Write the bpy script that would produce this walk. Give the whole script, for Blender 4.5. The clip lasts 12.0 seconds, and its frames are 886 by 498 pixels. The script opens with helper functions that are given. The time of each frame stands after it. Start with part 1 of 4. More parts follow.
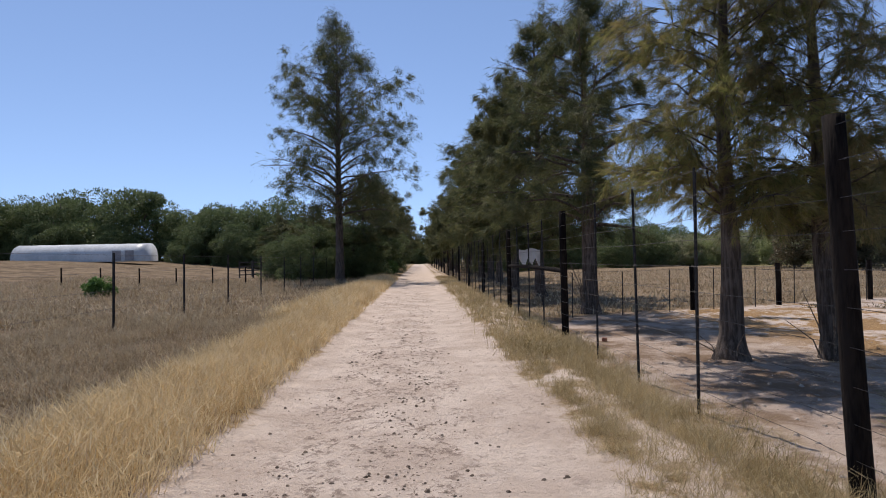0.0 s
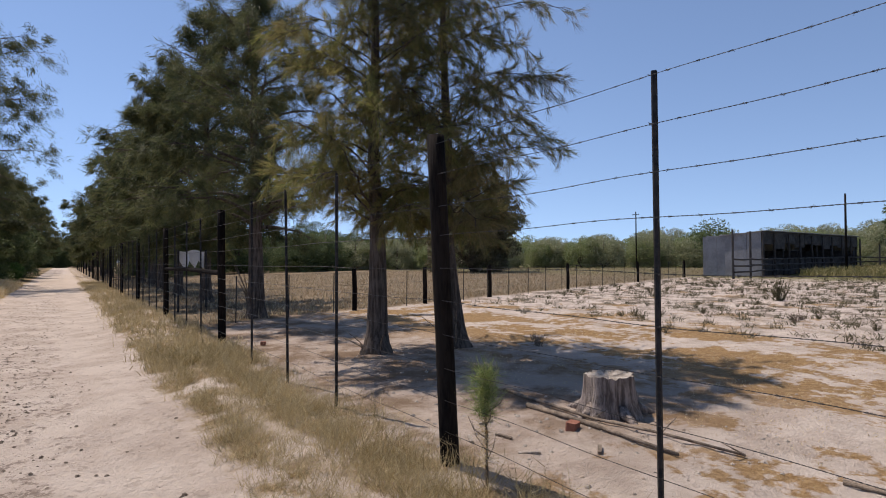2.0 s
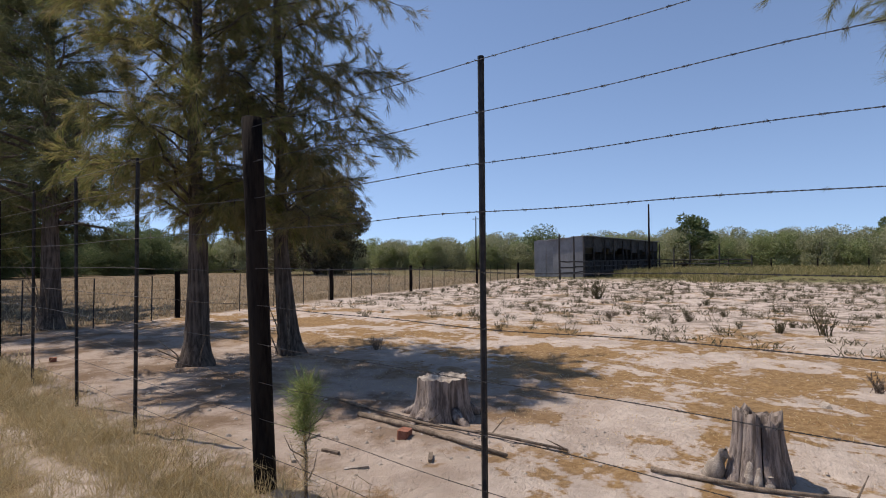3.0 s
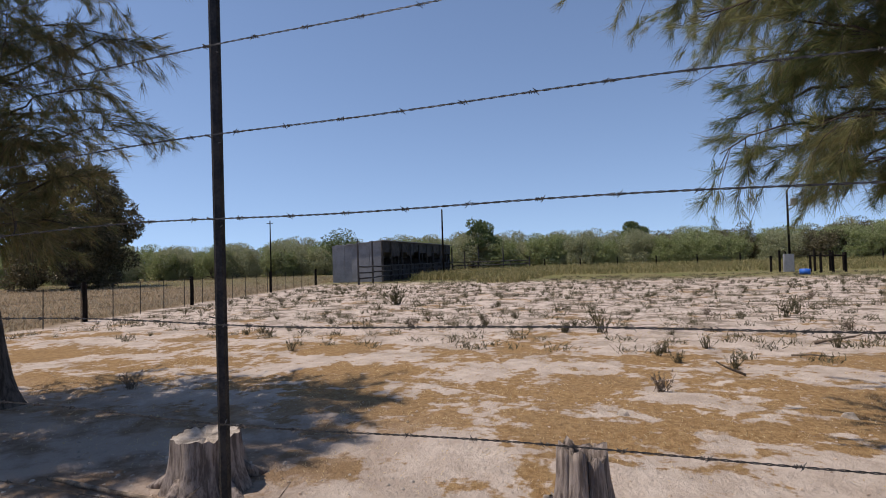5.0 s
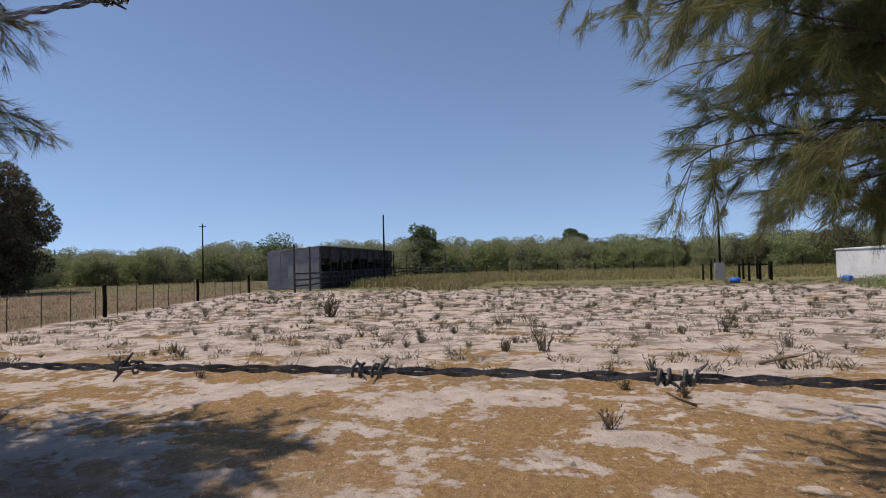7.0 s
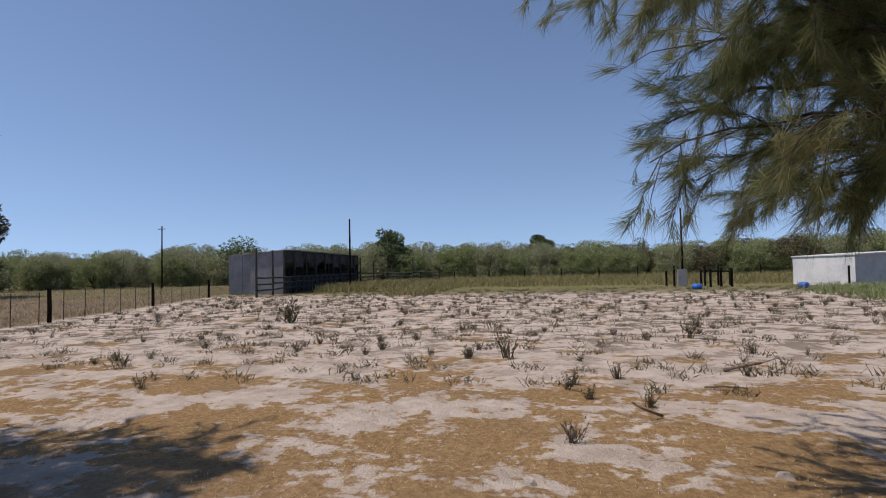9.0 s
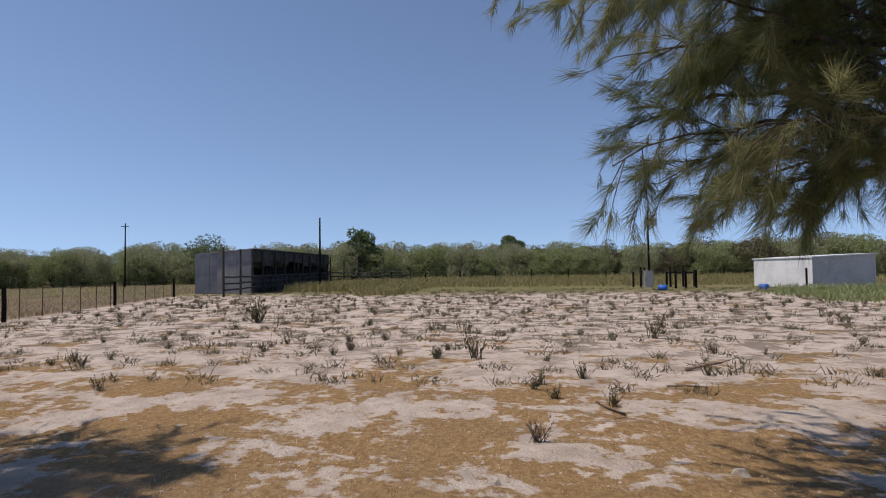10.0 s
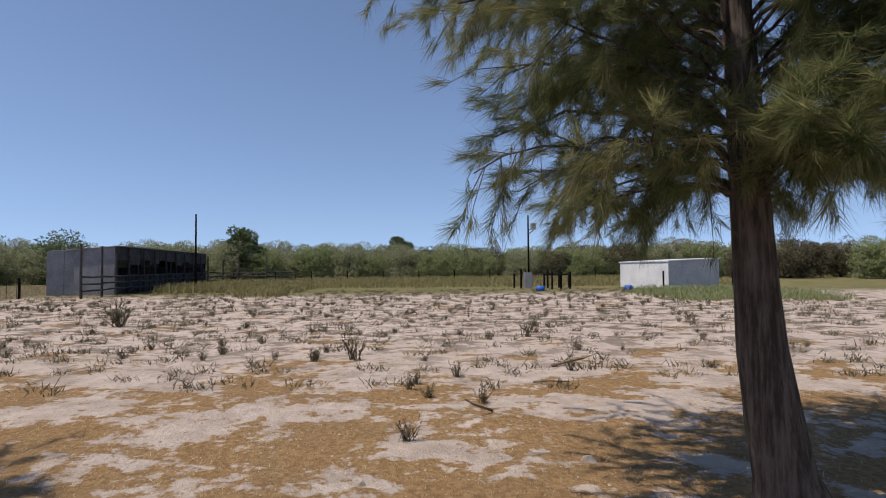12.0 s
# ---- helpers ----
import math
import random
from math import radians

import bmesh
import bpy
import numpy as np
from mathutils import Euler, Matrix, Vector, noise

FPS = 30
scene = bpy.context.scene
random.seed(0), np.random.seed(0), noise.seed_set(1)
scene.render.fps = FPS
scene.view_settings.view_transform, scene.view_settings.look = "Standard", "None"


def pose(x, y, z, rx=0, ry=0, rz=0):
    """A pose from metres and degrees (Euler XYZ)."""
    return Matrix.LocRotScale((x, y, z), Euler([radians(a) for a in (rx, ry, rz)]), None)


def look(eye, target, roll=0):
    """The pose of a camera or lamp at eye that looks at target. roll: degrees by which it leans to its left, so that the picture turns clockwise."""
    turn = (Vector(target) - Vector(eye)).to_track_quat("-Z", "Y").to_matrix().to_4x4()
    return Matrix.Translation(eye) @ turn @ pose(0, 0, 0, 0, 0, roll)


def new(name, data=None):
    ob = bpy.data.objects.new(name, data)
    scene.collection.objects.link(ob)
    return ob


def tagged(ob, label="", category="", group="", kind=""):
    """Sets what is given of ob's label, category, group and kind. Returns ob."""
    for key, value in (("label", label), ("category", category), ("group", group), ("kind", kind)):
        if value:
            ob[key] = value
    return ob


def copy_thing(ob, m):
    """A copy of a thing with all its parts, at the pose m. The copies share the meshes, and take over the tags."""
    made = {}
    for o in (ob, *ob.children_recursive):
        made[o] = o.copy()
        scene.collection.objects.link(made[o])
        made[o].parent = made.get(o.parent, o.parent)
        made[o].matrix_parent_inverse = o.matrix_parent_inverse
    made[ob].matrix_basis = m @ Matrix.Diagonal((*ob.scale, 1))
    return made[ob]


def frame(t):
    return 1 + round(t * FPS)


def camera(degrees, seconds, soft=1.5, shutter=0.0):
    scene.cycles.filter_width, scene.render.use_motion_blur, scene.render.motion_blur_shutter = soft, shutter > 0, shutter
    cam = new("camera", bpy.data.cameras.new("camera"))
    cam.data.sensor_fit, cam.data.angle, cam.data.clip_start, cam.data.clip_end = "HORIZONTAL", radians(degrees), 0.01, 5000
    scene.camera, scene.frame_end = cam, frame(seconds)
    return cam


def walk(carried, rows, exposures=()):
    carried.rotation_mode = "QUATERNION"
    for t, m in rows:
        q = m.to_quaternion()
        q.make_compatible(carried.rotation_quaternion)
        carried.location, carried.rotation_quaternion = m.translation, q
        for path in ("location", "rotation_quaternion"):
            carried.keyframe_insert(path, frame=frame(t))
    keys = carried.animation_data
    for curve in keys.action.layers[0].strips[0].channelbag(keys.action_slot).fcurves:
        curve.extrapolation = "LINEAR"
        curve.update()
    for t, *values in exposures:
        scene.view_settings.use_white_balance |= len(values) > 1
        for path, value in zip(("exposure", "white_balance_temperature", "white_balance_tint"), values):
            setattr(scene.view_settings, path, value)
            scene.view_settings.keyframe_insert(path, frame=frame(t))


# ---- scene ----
cam = camera(76.36, 12.0, 1.0)
# seconds, x, y, z, yaw, pitch, roll
ROWS = [
    (0.0, 0.002, -0.000, 1.452, -2.39, 1.03, 1.22),
    (0.5, 0.025, -0.043, 1.420, -6.42, 0.96, 0.74),
    (1.0, 0.078, -0.012, 1.402, -14.87, 1.01, 0.50),
    (1.5, 0.166, -0.015, 1.411, -25.14, 0.97, 0.63),
    (2.0, 0.346, -0.006, 1.404, -34.01, 1.01, 0.56),
    (2.5, 0.524, 0.032, 1.389, -41.85, 1.02, 0.61),
    (3.0, 0.636, 0.137, 1.382, -49.54, 1.11, 0.49),
    (3.5, 0.780, 0.238, 1.385, -56.81, 1.14, 0.82),
    (5.5, 1.622, 0.590, 1.480, -71.98, 1.17, 1.66),
    (6.0, 1.806, 0.579, 1.486, -73.60, 1.22, 1.35),
    (6.5, 2.095, 0.553, 1.570, -74.58, 1.25, 1.64),
    (7.0, 2.229, 0.642, 1.622, -75.50, 1.43, 1.53),
    (9.0, 2.610, 0.613, 1.594, -78.71, 1.91, 1.20),
    (9.5, 2.611, 0.601, 1.603, -80.09, 1.83, 0.96),
    (10.0, 2.616, 0.574, 1.597, -81.61, 1.86, 0.86),
    (10.5, 2.608, 0.523, 1.600, -84.12, 1.78, 0.72),
    (11.0, 2.612, 0.489, 1.598, -87.34, 1.79, 0.67),
    (11.5, 2.606, 0.445, 1.602, -90.48, 1.76, 0.56),
    (12.0, 2.586, 0.413, 1.602, -92.83, 1.82, 0.45),
]
walk(cam, [(t, pose(x, y, z, 90 + pitch, roll, yaw)) for t, x, y, z, yaw, pitch, roll in ROWS], [(t, e, k, 14.0) for t, e, k in ((0.0, 0.22, 6850.0), (3.5, 0.23, 7100.0), (6.0, 0.06, 7080.0), (9.0, -0.02, 7000.0), (12.0, 0.10, 7050.0))])
FENCE_X = 2.51

# ---- light ----
SUN_EL, SUN_FROM = radians(63), Vector((-0.27, 0.96, 0)).normalized()
sun_dir = Vector((SUN_FROM.x * math.cos(SUN_EL), SUN_FROM.y * math.cos(SUN_EL), math.sin(SUN_EL)))
world = bpy.data.worlds.new("sky")
scene.world = world
world.use_nodes = True
wn = world.node_tree
sky = wn.nodes.new("ShaderNodeTexSky")
sky.sky_type, sky.sun_disc = "NISHITA", False
sky.sun_elevation, sky.sun_rotation = SUN_EL, math.atan2(SUN_FROM.x, SUN_FROM.y)
sky.altitude, sky.air_density, sky.dust_density, sky.ozone_density = 3000, 0.95, 0.15, 2.4
# the horizon's glare lies low, behind the trees: look a little higher into the sky
aim = wn.nodes.new("ShaderNodeMapping")
aim.inputs["Location"].default_value, aim.inputs["Scale"].default_value = (0, 0, 0.10), (1, 1, 0.72)
wn.links.new(wn.nodes.new("ShaderNodeTexCoord").outputs["Generated"], aim.inputs["Vector"])
wn.links.new(aim.outputs[0], sky.inputs[0])
wn.links.new(sky.outputs[0], wn.nodes["Background"].inputs[0])
wn.nodes["Background"].inputs[1].default_value = 0.145
sun = new("sun", bpy.data.lights.new("sun", "SUN"))
sun.data.energy, sun.data.angle, sun.data.color = 3.9, radians(0.53), (1.0, 0.955, 0.90)
sun.matrix_world = look(sun_dir * 50, (0, 0, 0))


# ---- material helpers ----
class Nodes:
    """A small builder for procedural node materials."""

    def __init__(self, name):
        self.mat = bpy.data.materials.new(name)
        self.mat.use_nodes = True
        self.tree = self.mat.node_tree
        self.bsdf = self.tree.nodes["Principled BSDF"]
        self.pos = self.tree.nodes.new("ShaderNodeTexCoord").outputs["Object"]

    def put(self, socket, value):
        if isinstance(value, bpy.types.NodeSocket):
            self.tree.links.new(value, socket)
        elif isinstance(value, tuple) and len(value) == 3 and socket.type == "RGBA":
            socket.default_value = (*value, 1)
        else:
            socket.default_value = value

    def node(self, kind, out=0, ins=None, **props):
        n = self.tree.nodes.new(kind)
        for key, value in props.items():
            setattr(n, key, value)
        for key, value in (ins or {}).items():
            self.put(n.inputs[key], value)
        return n.outputs[out]

    def noise(self, scale, detail=4, rough=0.55, vec=None, stretch=None):
        v = vec or self.pos
        if stretch:
            v = self.node("ShaderNodeMapping", 0, {"Vector": v, "Scale": stretch})
        return self.node("ShaderNodeTexNoise", 0, {"Vector": v, "Scale": scale, "Detail": detail, "Roughness": rough})

    def math(self, op, a, b=0.0, c=0.0, clamp=False):
        return self.node("ShaderNodeMath", 0, {0: a, 1: b, 2: c}, operation=op, use_clamp=clamp)

    def ramp(self, value, lo, hi, a=0.0, b=1.0):
        return self.node("ShaderNodeMapRange", 0, {"Value": value, "From Min": lo, "From Max": hi, "To Min": a, "To Max": b}, interpolation_type="SMOOTHSTEP")

    def mix(self, fac, a, b):
        n = self.tree.nodes.new("ShaderNodeMix")
        n.data_type = "RGBA"
        self.put(n.inputs[0], fac), self.put(n.inputs[6], a), self.put(n.inputs[7], b)
        return n.outputs[2]

    def xyz(self):
        n = self.tree.nodes.new("ShaderNodeSeparateXYZ")
        self.tree.links.new(self.pos, n.inputs[0])
        return n.outputs

    def island(self):
        return self.tree.nodes.new("ShaderNodeNewGeometry").outputs["Random Per Island"]

    def finish(self, color, rough=0.8, bump=None, strength=0.3, dist=0.02, metal=0.0, spec=None):
        self.put(self.bsdf.inputs["Base Color"], color)
        self.put(self.bsdf.inputs["Roughness"], rough)
        self.put(self.bsdf.inputs["Metallic"], metal)
        if spec is not None:
            self.bsdf.inputs["Specular IOR Level"].default_value = spec
        if bump is not None:
            b = self.node("ShaderNodeBump", 0, {"Height": bump, "Strength": strength, "Distance": dist})
            self.put(self.bsdf.inputs["Normal"], b)
        return self.mat


def speckled(name, a, b, scale=6.0, rough=0.8, strength=0.3, metal=0.0, stretch=None, spec=0.3):
    """Two tones mottled at two scales, with fine relief."""
    n = Nodes(name)
    big, fine = n.noise(scale, 4, stretch=stretch), n.noise(scale * 9, 3, stretch=stretch)
    f = n.ramp(n.math("ADD", n.math("MULTIPLY", big, 0.65), n.math("MULTIPLY", fine, 0.35)), 0.38, 0.62)
    return n.finish(n.mix(f, a, b), rough, fine, strength, 0.01, metal, spec)


def leafy(name, *tones, through_light=0.25):
    """Leaf or straw colours that vary blade by blade."""
    n = Nodes(name)
    r = n.island()
    col = tones[0]
    for i, tone in enumerate(tones[1:]):
        k = (i + 1) / len(tones)
        col = n.mix(n.ramp(r, k - 0.12, k + 0.12), col, tone)
    col = n.mix(n.ramp(n.noise(0.9, 5, 0.65), 0.38, 0.66, 0.0, 0.55), col, tones[-1])
    col = n.mix(n.ramp(n.noise(0.33, 4, 0.6), 0.5, 0.7, 0.0, 0.5), col, tones[0])
    mat = n.finish(col, 0.6, spec=0.25)
    tr = n.tree.nodes.new("ShaderNodeBsdfTranslucent")
    n.put(tr.inputs[0], col)
    ms = n.tree.nodes.new("ShaderNodeMixShader")
    ms.inputs[0].default_value = through_light
    n.tree.links.new(n.bsdf.outputs[0], ms.inputs[1])
    n.tree.links.new(tr.outputs[0], ms.inputs[2])
    n.tree.links.new(ms.outputs[0], n.tree.nodes["Material Output"].inputs[0])
    return mat


def ground_material():
    n = Nodes("sandy_ground")
    x, y, z = n.xyz()
    wob = n.math("SUBTRACT", n.noise(0.8, 5, 0.65), 0.5)
    wob2 = n.math("SUBTRACT", n.noise(4.0, 4, 0.65), 0.5)
    xx = n.math("ADD", x, n.math("ADD", n.math("MULTIPLY", wob, 1.0), n.math("MULTIPLY", wob2, 0.55)))
    grain, clod = n.noise(160, 3, 0.7), n.noise(22, 5, 0.7)
    # wheel track
    sand = n.mix(n.ramp(n.noise(1.3, 5, 0.6), 0.35, 0.65), (0.49, 0.395, 0.325), (0.61, 0.51, 0.43))
    crumbs = n.math("MULTIPLY", n.ramp(n.noise(11, 7, 0.78), 0.505, 0.565), n.ramp(n.noise(2.1, 5, 0.7), 0.42, 0.55))
    centre = n.math("MULTIPLY", n.ramp(xx, -1.35, -0.9), n.ramp(xx, 0.55, 0.15))
    road = n.mix(n.math("MULTIPLY", crumbs, n.math("ADD", n.math("MULTIPLY", centre, 0.45), 0.25)), sand, (0.15, 0.105, 0.08))
    # straw litter and bare verge
    straw = n.mix(n.ramp(n.noise(9, 5, 0.7, stretch=(1, 2.2, 1)), 0.35, 0.68), (0.22, 0.145, 0.075), (0.37, 0.275, 0.155))
    verge = n.mix(n.ramp(n.noise(1.9, 5, 0.65), 0.46, 0.58), straw, sand)
    bare = n.math("MULTIPLY", n.ramp(xx, 1.58, 1.72), n.ramp(xx, 2.05, 1.9))
    verge = n.mix(n.math("MULTIPLY", bare, n.ramp(n.noise(3.1, 4), 0.4, 0.6, 0.15, 0.8)), verge, sand)
    # open field: white sand broken by mats of orange straw
    white = n.mix(n.ramp(n.noise(2.6, 5, 0.7), 0.35, 0.7), (0.485, 0.395, 0.33), (0.635, 0.54, 0.465))
    mats = n.mix(n.ramp(n.noise(14, 5, 0.75), 0.35, 0.65), (0.25, 0.145, 0.065), (0.39, 0.255, 0.125))
    patch = n.noise(0.85, 7, 0.66, stretch=(1.0, 0.7, 1))
    near = n.math("ADD", n.ramp(x, 7.5, 14.0, 0.0, -0.13), n.ramp(x, 4.2, 7.4, -0.045, 0.035))
    m = n.ramp(n.math("ADD", n.math("ADD", patch, near), n.math("MULTIPLY", wob2, 0.45)), 0.47, 0.53)
    field = n.mix(m, white, mats)
    scrub = n.math("MULTIPLY", n.ramp(n.noise(1.5, 7, 0.75, stretch=(1.0, 0.75, 1)), 0.50, 0.55), n.ramp(x, 8.0, 17.0, 0.12, 0.85))
    field = n.mix(scrub, field, (0.145, 0.112, 0.078))
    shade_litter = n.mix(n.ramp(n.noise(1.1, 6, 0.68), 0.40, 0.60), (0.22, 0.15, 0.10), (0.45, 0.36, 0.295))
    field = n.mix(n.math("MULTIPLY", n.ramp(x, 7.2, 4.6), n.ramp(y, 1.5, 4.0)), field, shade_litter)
    # dry paddock past the cross fence, and grass far out
    hay = n.mix(n.ramp(n.noise(0.35, 6, 0.7), 0.35, 0.65), (0.165, 0.115, 0.07), (0.25, 0.185, 0.12))
    hay = n.mix(n.ramp(n.noise(7, 5, 0.75), 0.4, 0.75, 0.0, 0.6), hay, (0.20, 0.15, 0.09))
    line = n.math("ADD", n.math("SUBTRACT", y, n.math("MULTIPLY", x, 0.29)), n.math("MULTIPLY", wob, 1.2))
    field = n.mix(n.ramp(line, 12.0, 12.8), field, hay)
    green = n.mix(n.ramp(n.noise(0.5, 5, 0.7), 0.4, 0.62), (0.20, 0.165, 0.08), (0.13, 0.135, 0.05))
    far = n.math("ADD", x, n.math("MULTIPLY", wob, 9.0))
    field = n.mix(n.ramp(far, 33.0, 39.0), field, green)
    # left field
    brown = n.mix(n.ramp(n.noise(0.7, 6, 0.7), 0.38, 0.64), (0.10, 0.07, 0.042), (0.225, 0.165, 0.105))
    col = n.mix(n.ramp(xx, -3.4, -2.4), brown, straw)
    col = n.mix(n.ramp(xx, -1.85, -1.6), col, road)
    col = n.mix(n.ramp(xx, 1.20, 1.45), col, verge)
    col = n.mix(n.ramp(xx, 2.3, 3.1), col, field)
    h = n.math("ADD", n.math("ADD", n.math("MULTIPLY", clod, 0.8), n.math("MULTIPLY", n.noise(5, 5, 0.7), 1.6)), n.math("MULTIPLY", grain, 0.25))
    return n.finish(col, 0.95, h, 0.9, 0.05, spec=0.12)


def bark_material(name, a, b):
    n = Nodes(name)
    f = n.noise(9, 6, 0.7, stretch=(2.6, 2.6, 0.28))
    g = n.noise(45, 4, 0.7, stretch=(1.5, 1.5, 0.4))
    col = n.mix(n.ramp(f, 0.38, 0.62), a, b)
    col = n.mix(n.ramp(n.noise(2.2, 3), 0.5, 0.7, 0, 0.3), col, (0.25, 0.205, 0.17))
    return n.finish(col, 0.92, n.math("ADD", f, n.math("MULTIPLY", g, 0.4)), 0.9, 0.03, spec=0.15)


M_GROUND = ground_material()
M_BARK = bark_material("casuarina_bark", (0.055, 0.042, 0.034), (0.15, 0.12, 0.10))
M_NEEDLE = leafy("casuarina_needles", (0.115, 0.142, 0.041), (0.189, 0.209, 0.061), (0.297, 0.297, 0.101), (0.284, 0.216, 0.101), through_light=0.6)
M_NEEDLE_FRESH = leafy("fresh_casuarina_needles", (0.075, 0.12, 0.055), (0.13, 0.18, 0.07), (0.21, 0.25, 0.095), (0.29, 0.25, 0.12), through_light=0.65)
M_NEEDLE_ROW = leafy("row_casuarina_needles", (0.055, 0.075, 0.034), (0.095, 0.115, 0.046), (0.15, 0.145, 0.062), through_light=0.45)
M_NEEDLE_DARK = leafy("casuarina_needles_dark", (0.102, 0.123, 0.052), (0.174, 0.186, 0.075), (0.275, 0.210, 0.104), through_light=0.6)
M_LEAF = leafy("orchard_leaves", (0.15, 0.20, 0.065), (0.24, 0.28, 0.11), (0.34, 0.36, 0.19), through_light=0.4)
M_LEAF_DARK = leafy("dark_leaves", (0.065, 0.098, 0.039), (0.111, 0.150, 0.058), (0.169, 0.202, 0.091), through_light=0.35)
# haze over the far orchard is put into these paler leaf tones
M_LEAF_HAZY = leafy("hazy_orchard_leaves", (0.19, 0.215, 0.11), (0.27, 0.29, 0.155), (0.36, 0.35, 0.22), through_light=0.4)
M_TUFT = leafy("verge_tuft_straw", (0.23, 0.175, 0.08), (0.38, 0.30, 0.15), (0.58, 0.47, 0.28), through_light=0.35)
M_SAPLING = leafy("young_needles", (0.16, 0.22, 0.06), (0.25, 0.31, 0.10), (0.38, 0.40, 0.17), through_light=0.45)
M_STRAW = leafy("dry_grass", (0.46, 0.32, 0.15), (0.63, 0.47, 0.25), (0.75, 0.63, 0.41), through_light=0.4)
M_STRAW_GREY = leafy("grey_grass", (0.187, 0.132, 0.072), (0.340, 0.255, 0.153), (0.527, 0.442, 0.306), through_light=0.35)
M_WEED = leafy("field_weed", (0.06, 0.058, 0.03), (0.105, 0.092, 0.05), (0.18, 0.15, 0.09))
M_GREEN_GRASS = leafy("green_grass", (0.13, 0.14, 0.045), (0.22, 0.20, 0.08), (0.36, 0.29, 0.14))
M_BUSH = leafy("fresh_bush", (0.05, 0.12, 0.025), (0.09, 0.19, 0.04), (0.16, 0.26, 0.08))
M_POST = speckled("tarred_timber", (0.006, 0.005, 0.005), (0.024, 0.019, 0.016), 7, 0.95, 0.8, stretch=(1, 1, 0.15), spec=0.08)
M_STEEL = speckled("dark_steel", (0.012, 0.013, 0.016), (0.045, 0.04, 0.038), 18, 0.55, 0.3, metal=0.3)
M_WIRE = speckled("galvanised_wire", (0.05, 0.047, 0.045), (0.13, 0.12, 0.115), 60, 0.45, 0.3, metal=0.6)
M_STUMP = bark_material("weathered_stump", (0.12, 0.095, 0.083), (0.36, 0.30, 0.265))
M_CUT = speckled("cut_wood", (0.24, 0.20, 0.165), (0.46, 0.40, 0.34), 12, 0.9, 0.7)
M_DEADWOOD = speckled("dead_wood", (0.10, 0.075, 0.055), (0.27, 0.21, 0.16), 14, 0.9, 0.6)
M_PANEL = speckled("grey_sheet", (0.215, 0.215, 0.23), (0.30, 0.30, 0.315), 1.2, 0.6, 0.1)
M_SHED_DARK = speckled("dark_shed_timber", (0.03, 0.027, 0.026), (0.075, 0.068, 0.065), 3, 0.85, 0.4)
M_SHEET = speckled("white_sheeting", (0.55, 0.56, 0.575), (0.70, 0.70, 0.695), 0.8, 0.5, 0.1)
# darker copy of M_SHEET: the shed's shaded side is put into the colour
M_SHEET_SHADED = speckled("shaded_sheeting", (0.36, 0.36, 0.375), (0.47, 0.47, 0.475), 0.8, 0.6, 0.1)
M_PLASTIC = speckled("tunnel_plastic", (0.44, 0.46, 0.46), (0.58, 0.59, 0.585), 0.5, 0.4, 0.1)
M_BLUE = speckled("blue_plastic", (0.02, 0.10, 0.42), (0.04, 0.16, 0.55), 4, 0.4, 0.05)
M_BRICK = speckled("red_brick", (0.24, 0.095, 0.06), (0.33, 0.145, 0.095), 20, 0.9, 0.6)
M_CLOD = speckled("earth_clod", (0.34, 0.255, 0.195), (0.52, 0.42, 0.335), 30, 0.95, 0.6)
# the blue is distance haze, painted into the hills' base colour
M_HAZY_HILL = speckled("hazy_hill", (0.13, 0.17, 0.24), (0.17, 0.21, 0.28), 0.01, 1.0, 0.0)
M_WALL = speckled("pale_render", (0.50, 0.48, 0.45), (0.64, 0.62, 0.58), 1.5, 0.9, 0.1)
M_ROOF = speckled("roof_sheet", (0.20, 0.19, 0.19), (0.32, 0.31, 0.30), 1.5, 0.6, 0.1)


# ---- mesh helpers ----
def mesh_ob(name, verts, faces, material, parent=None, label="", smooth=False):
    me = bpy.data.meshes.new(name)
    me.from_pydata([tuple(v) for v in verts], [], faces)
    if smooth:
        me.polygons.foreach_set("use_smooth", [True] * len(me.polygons))
    me.materials.append(material)
    ob = new(name, me)
    ob.parent = parent
    if label:
        ob["label"] = label
    return ob


def tri_ob(name, tris, material, parent=None, label=""):
    """tris: array n x 3 x 3, each triangle an island of its own."""
    tris = np.asarray(tris, dtype=np.float32)
    n = len(tris)
    me = bpy.data.meshes.new(name)
    me.vertices.add(3 * n)
    me.vertices.foreach_set("co", tris.ravel())
    me.loops.add(3 * n)
    me.loops.foreach_set("vertex_index", np.arange(3 * n, dtype=np.int32))
    me.polygons.add(n)
    me.polygons.foreach_set("loop_start", np.arange(0, 3 * n, 3, dtype=np.int32))
    me.update(calc_edges=True)
    me.materials.append(material)
    ob = new(name, me)
    ob.parent = parent
    if label:
        ob["label"] = label
    return ob


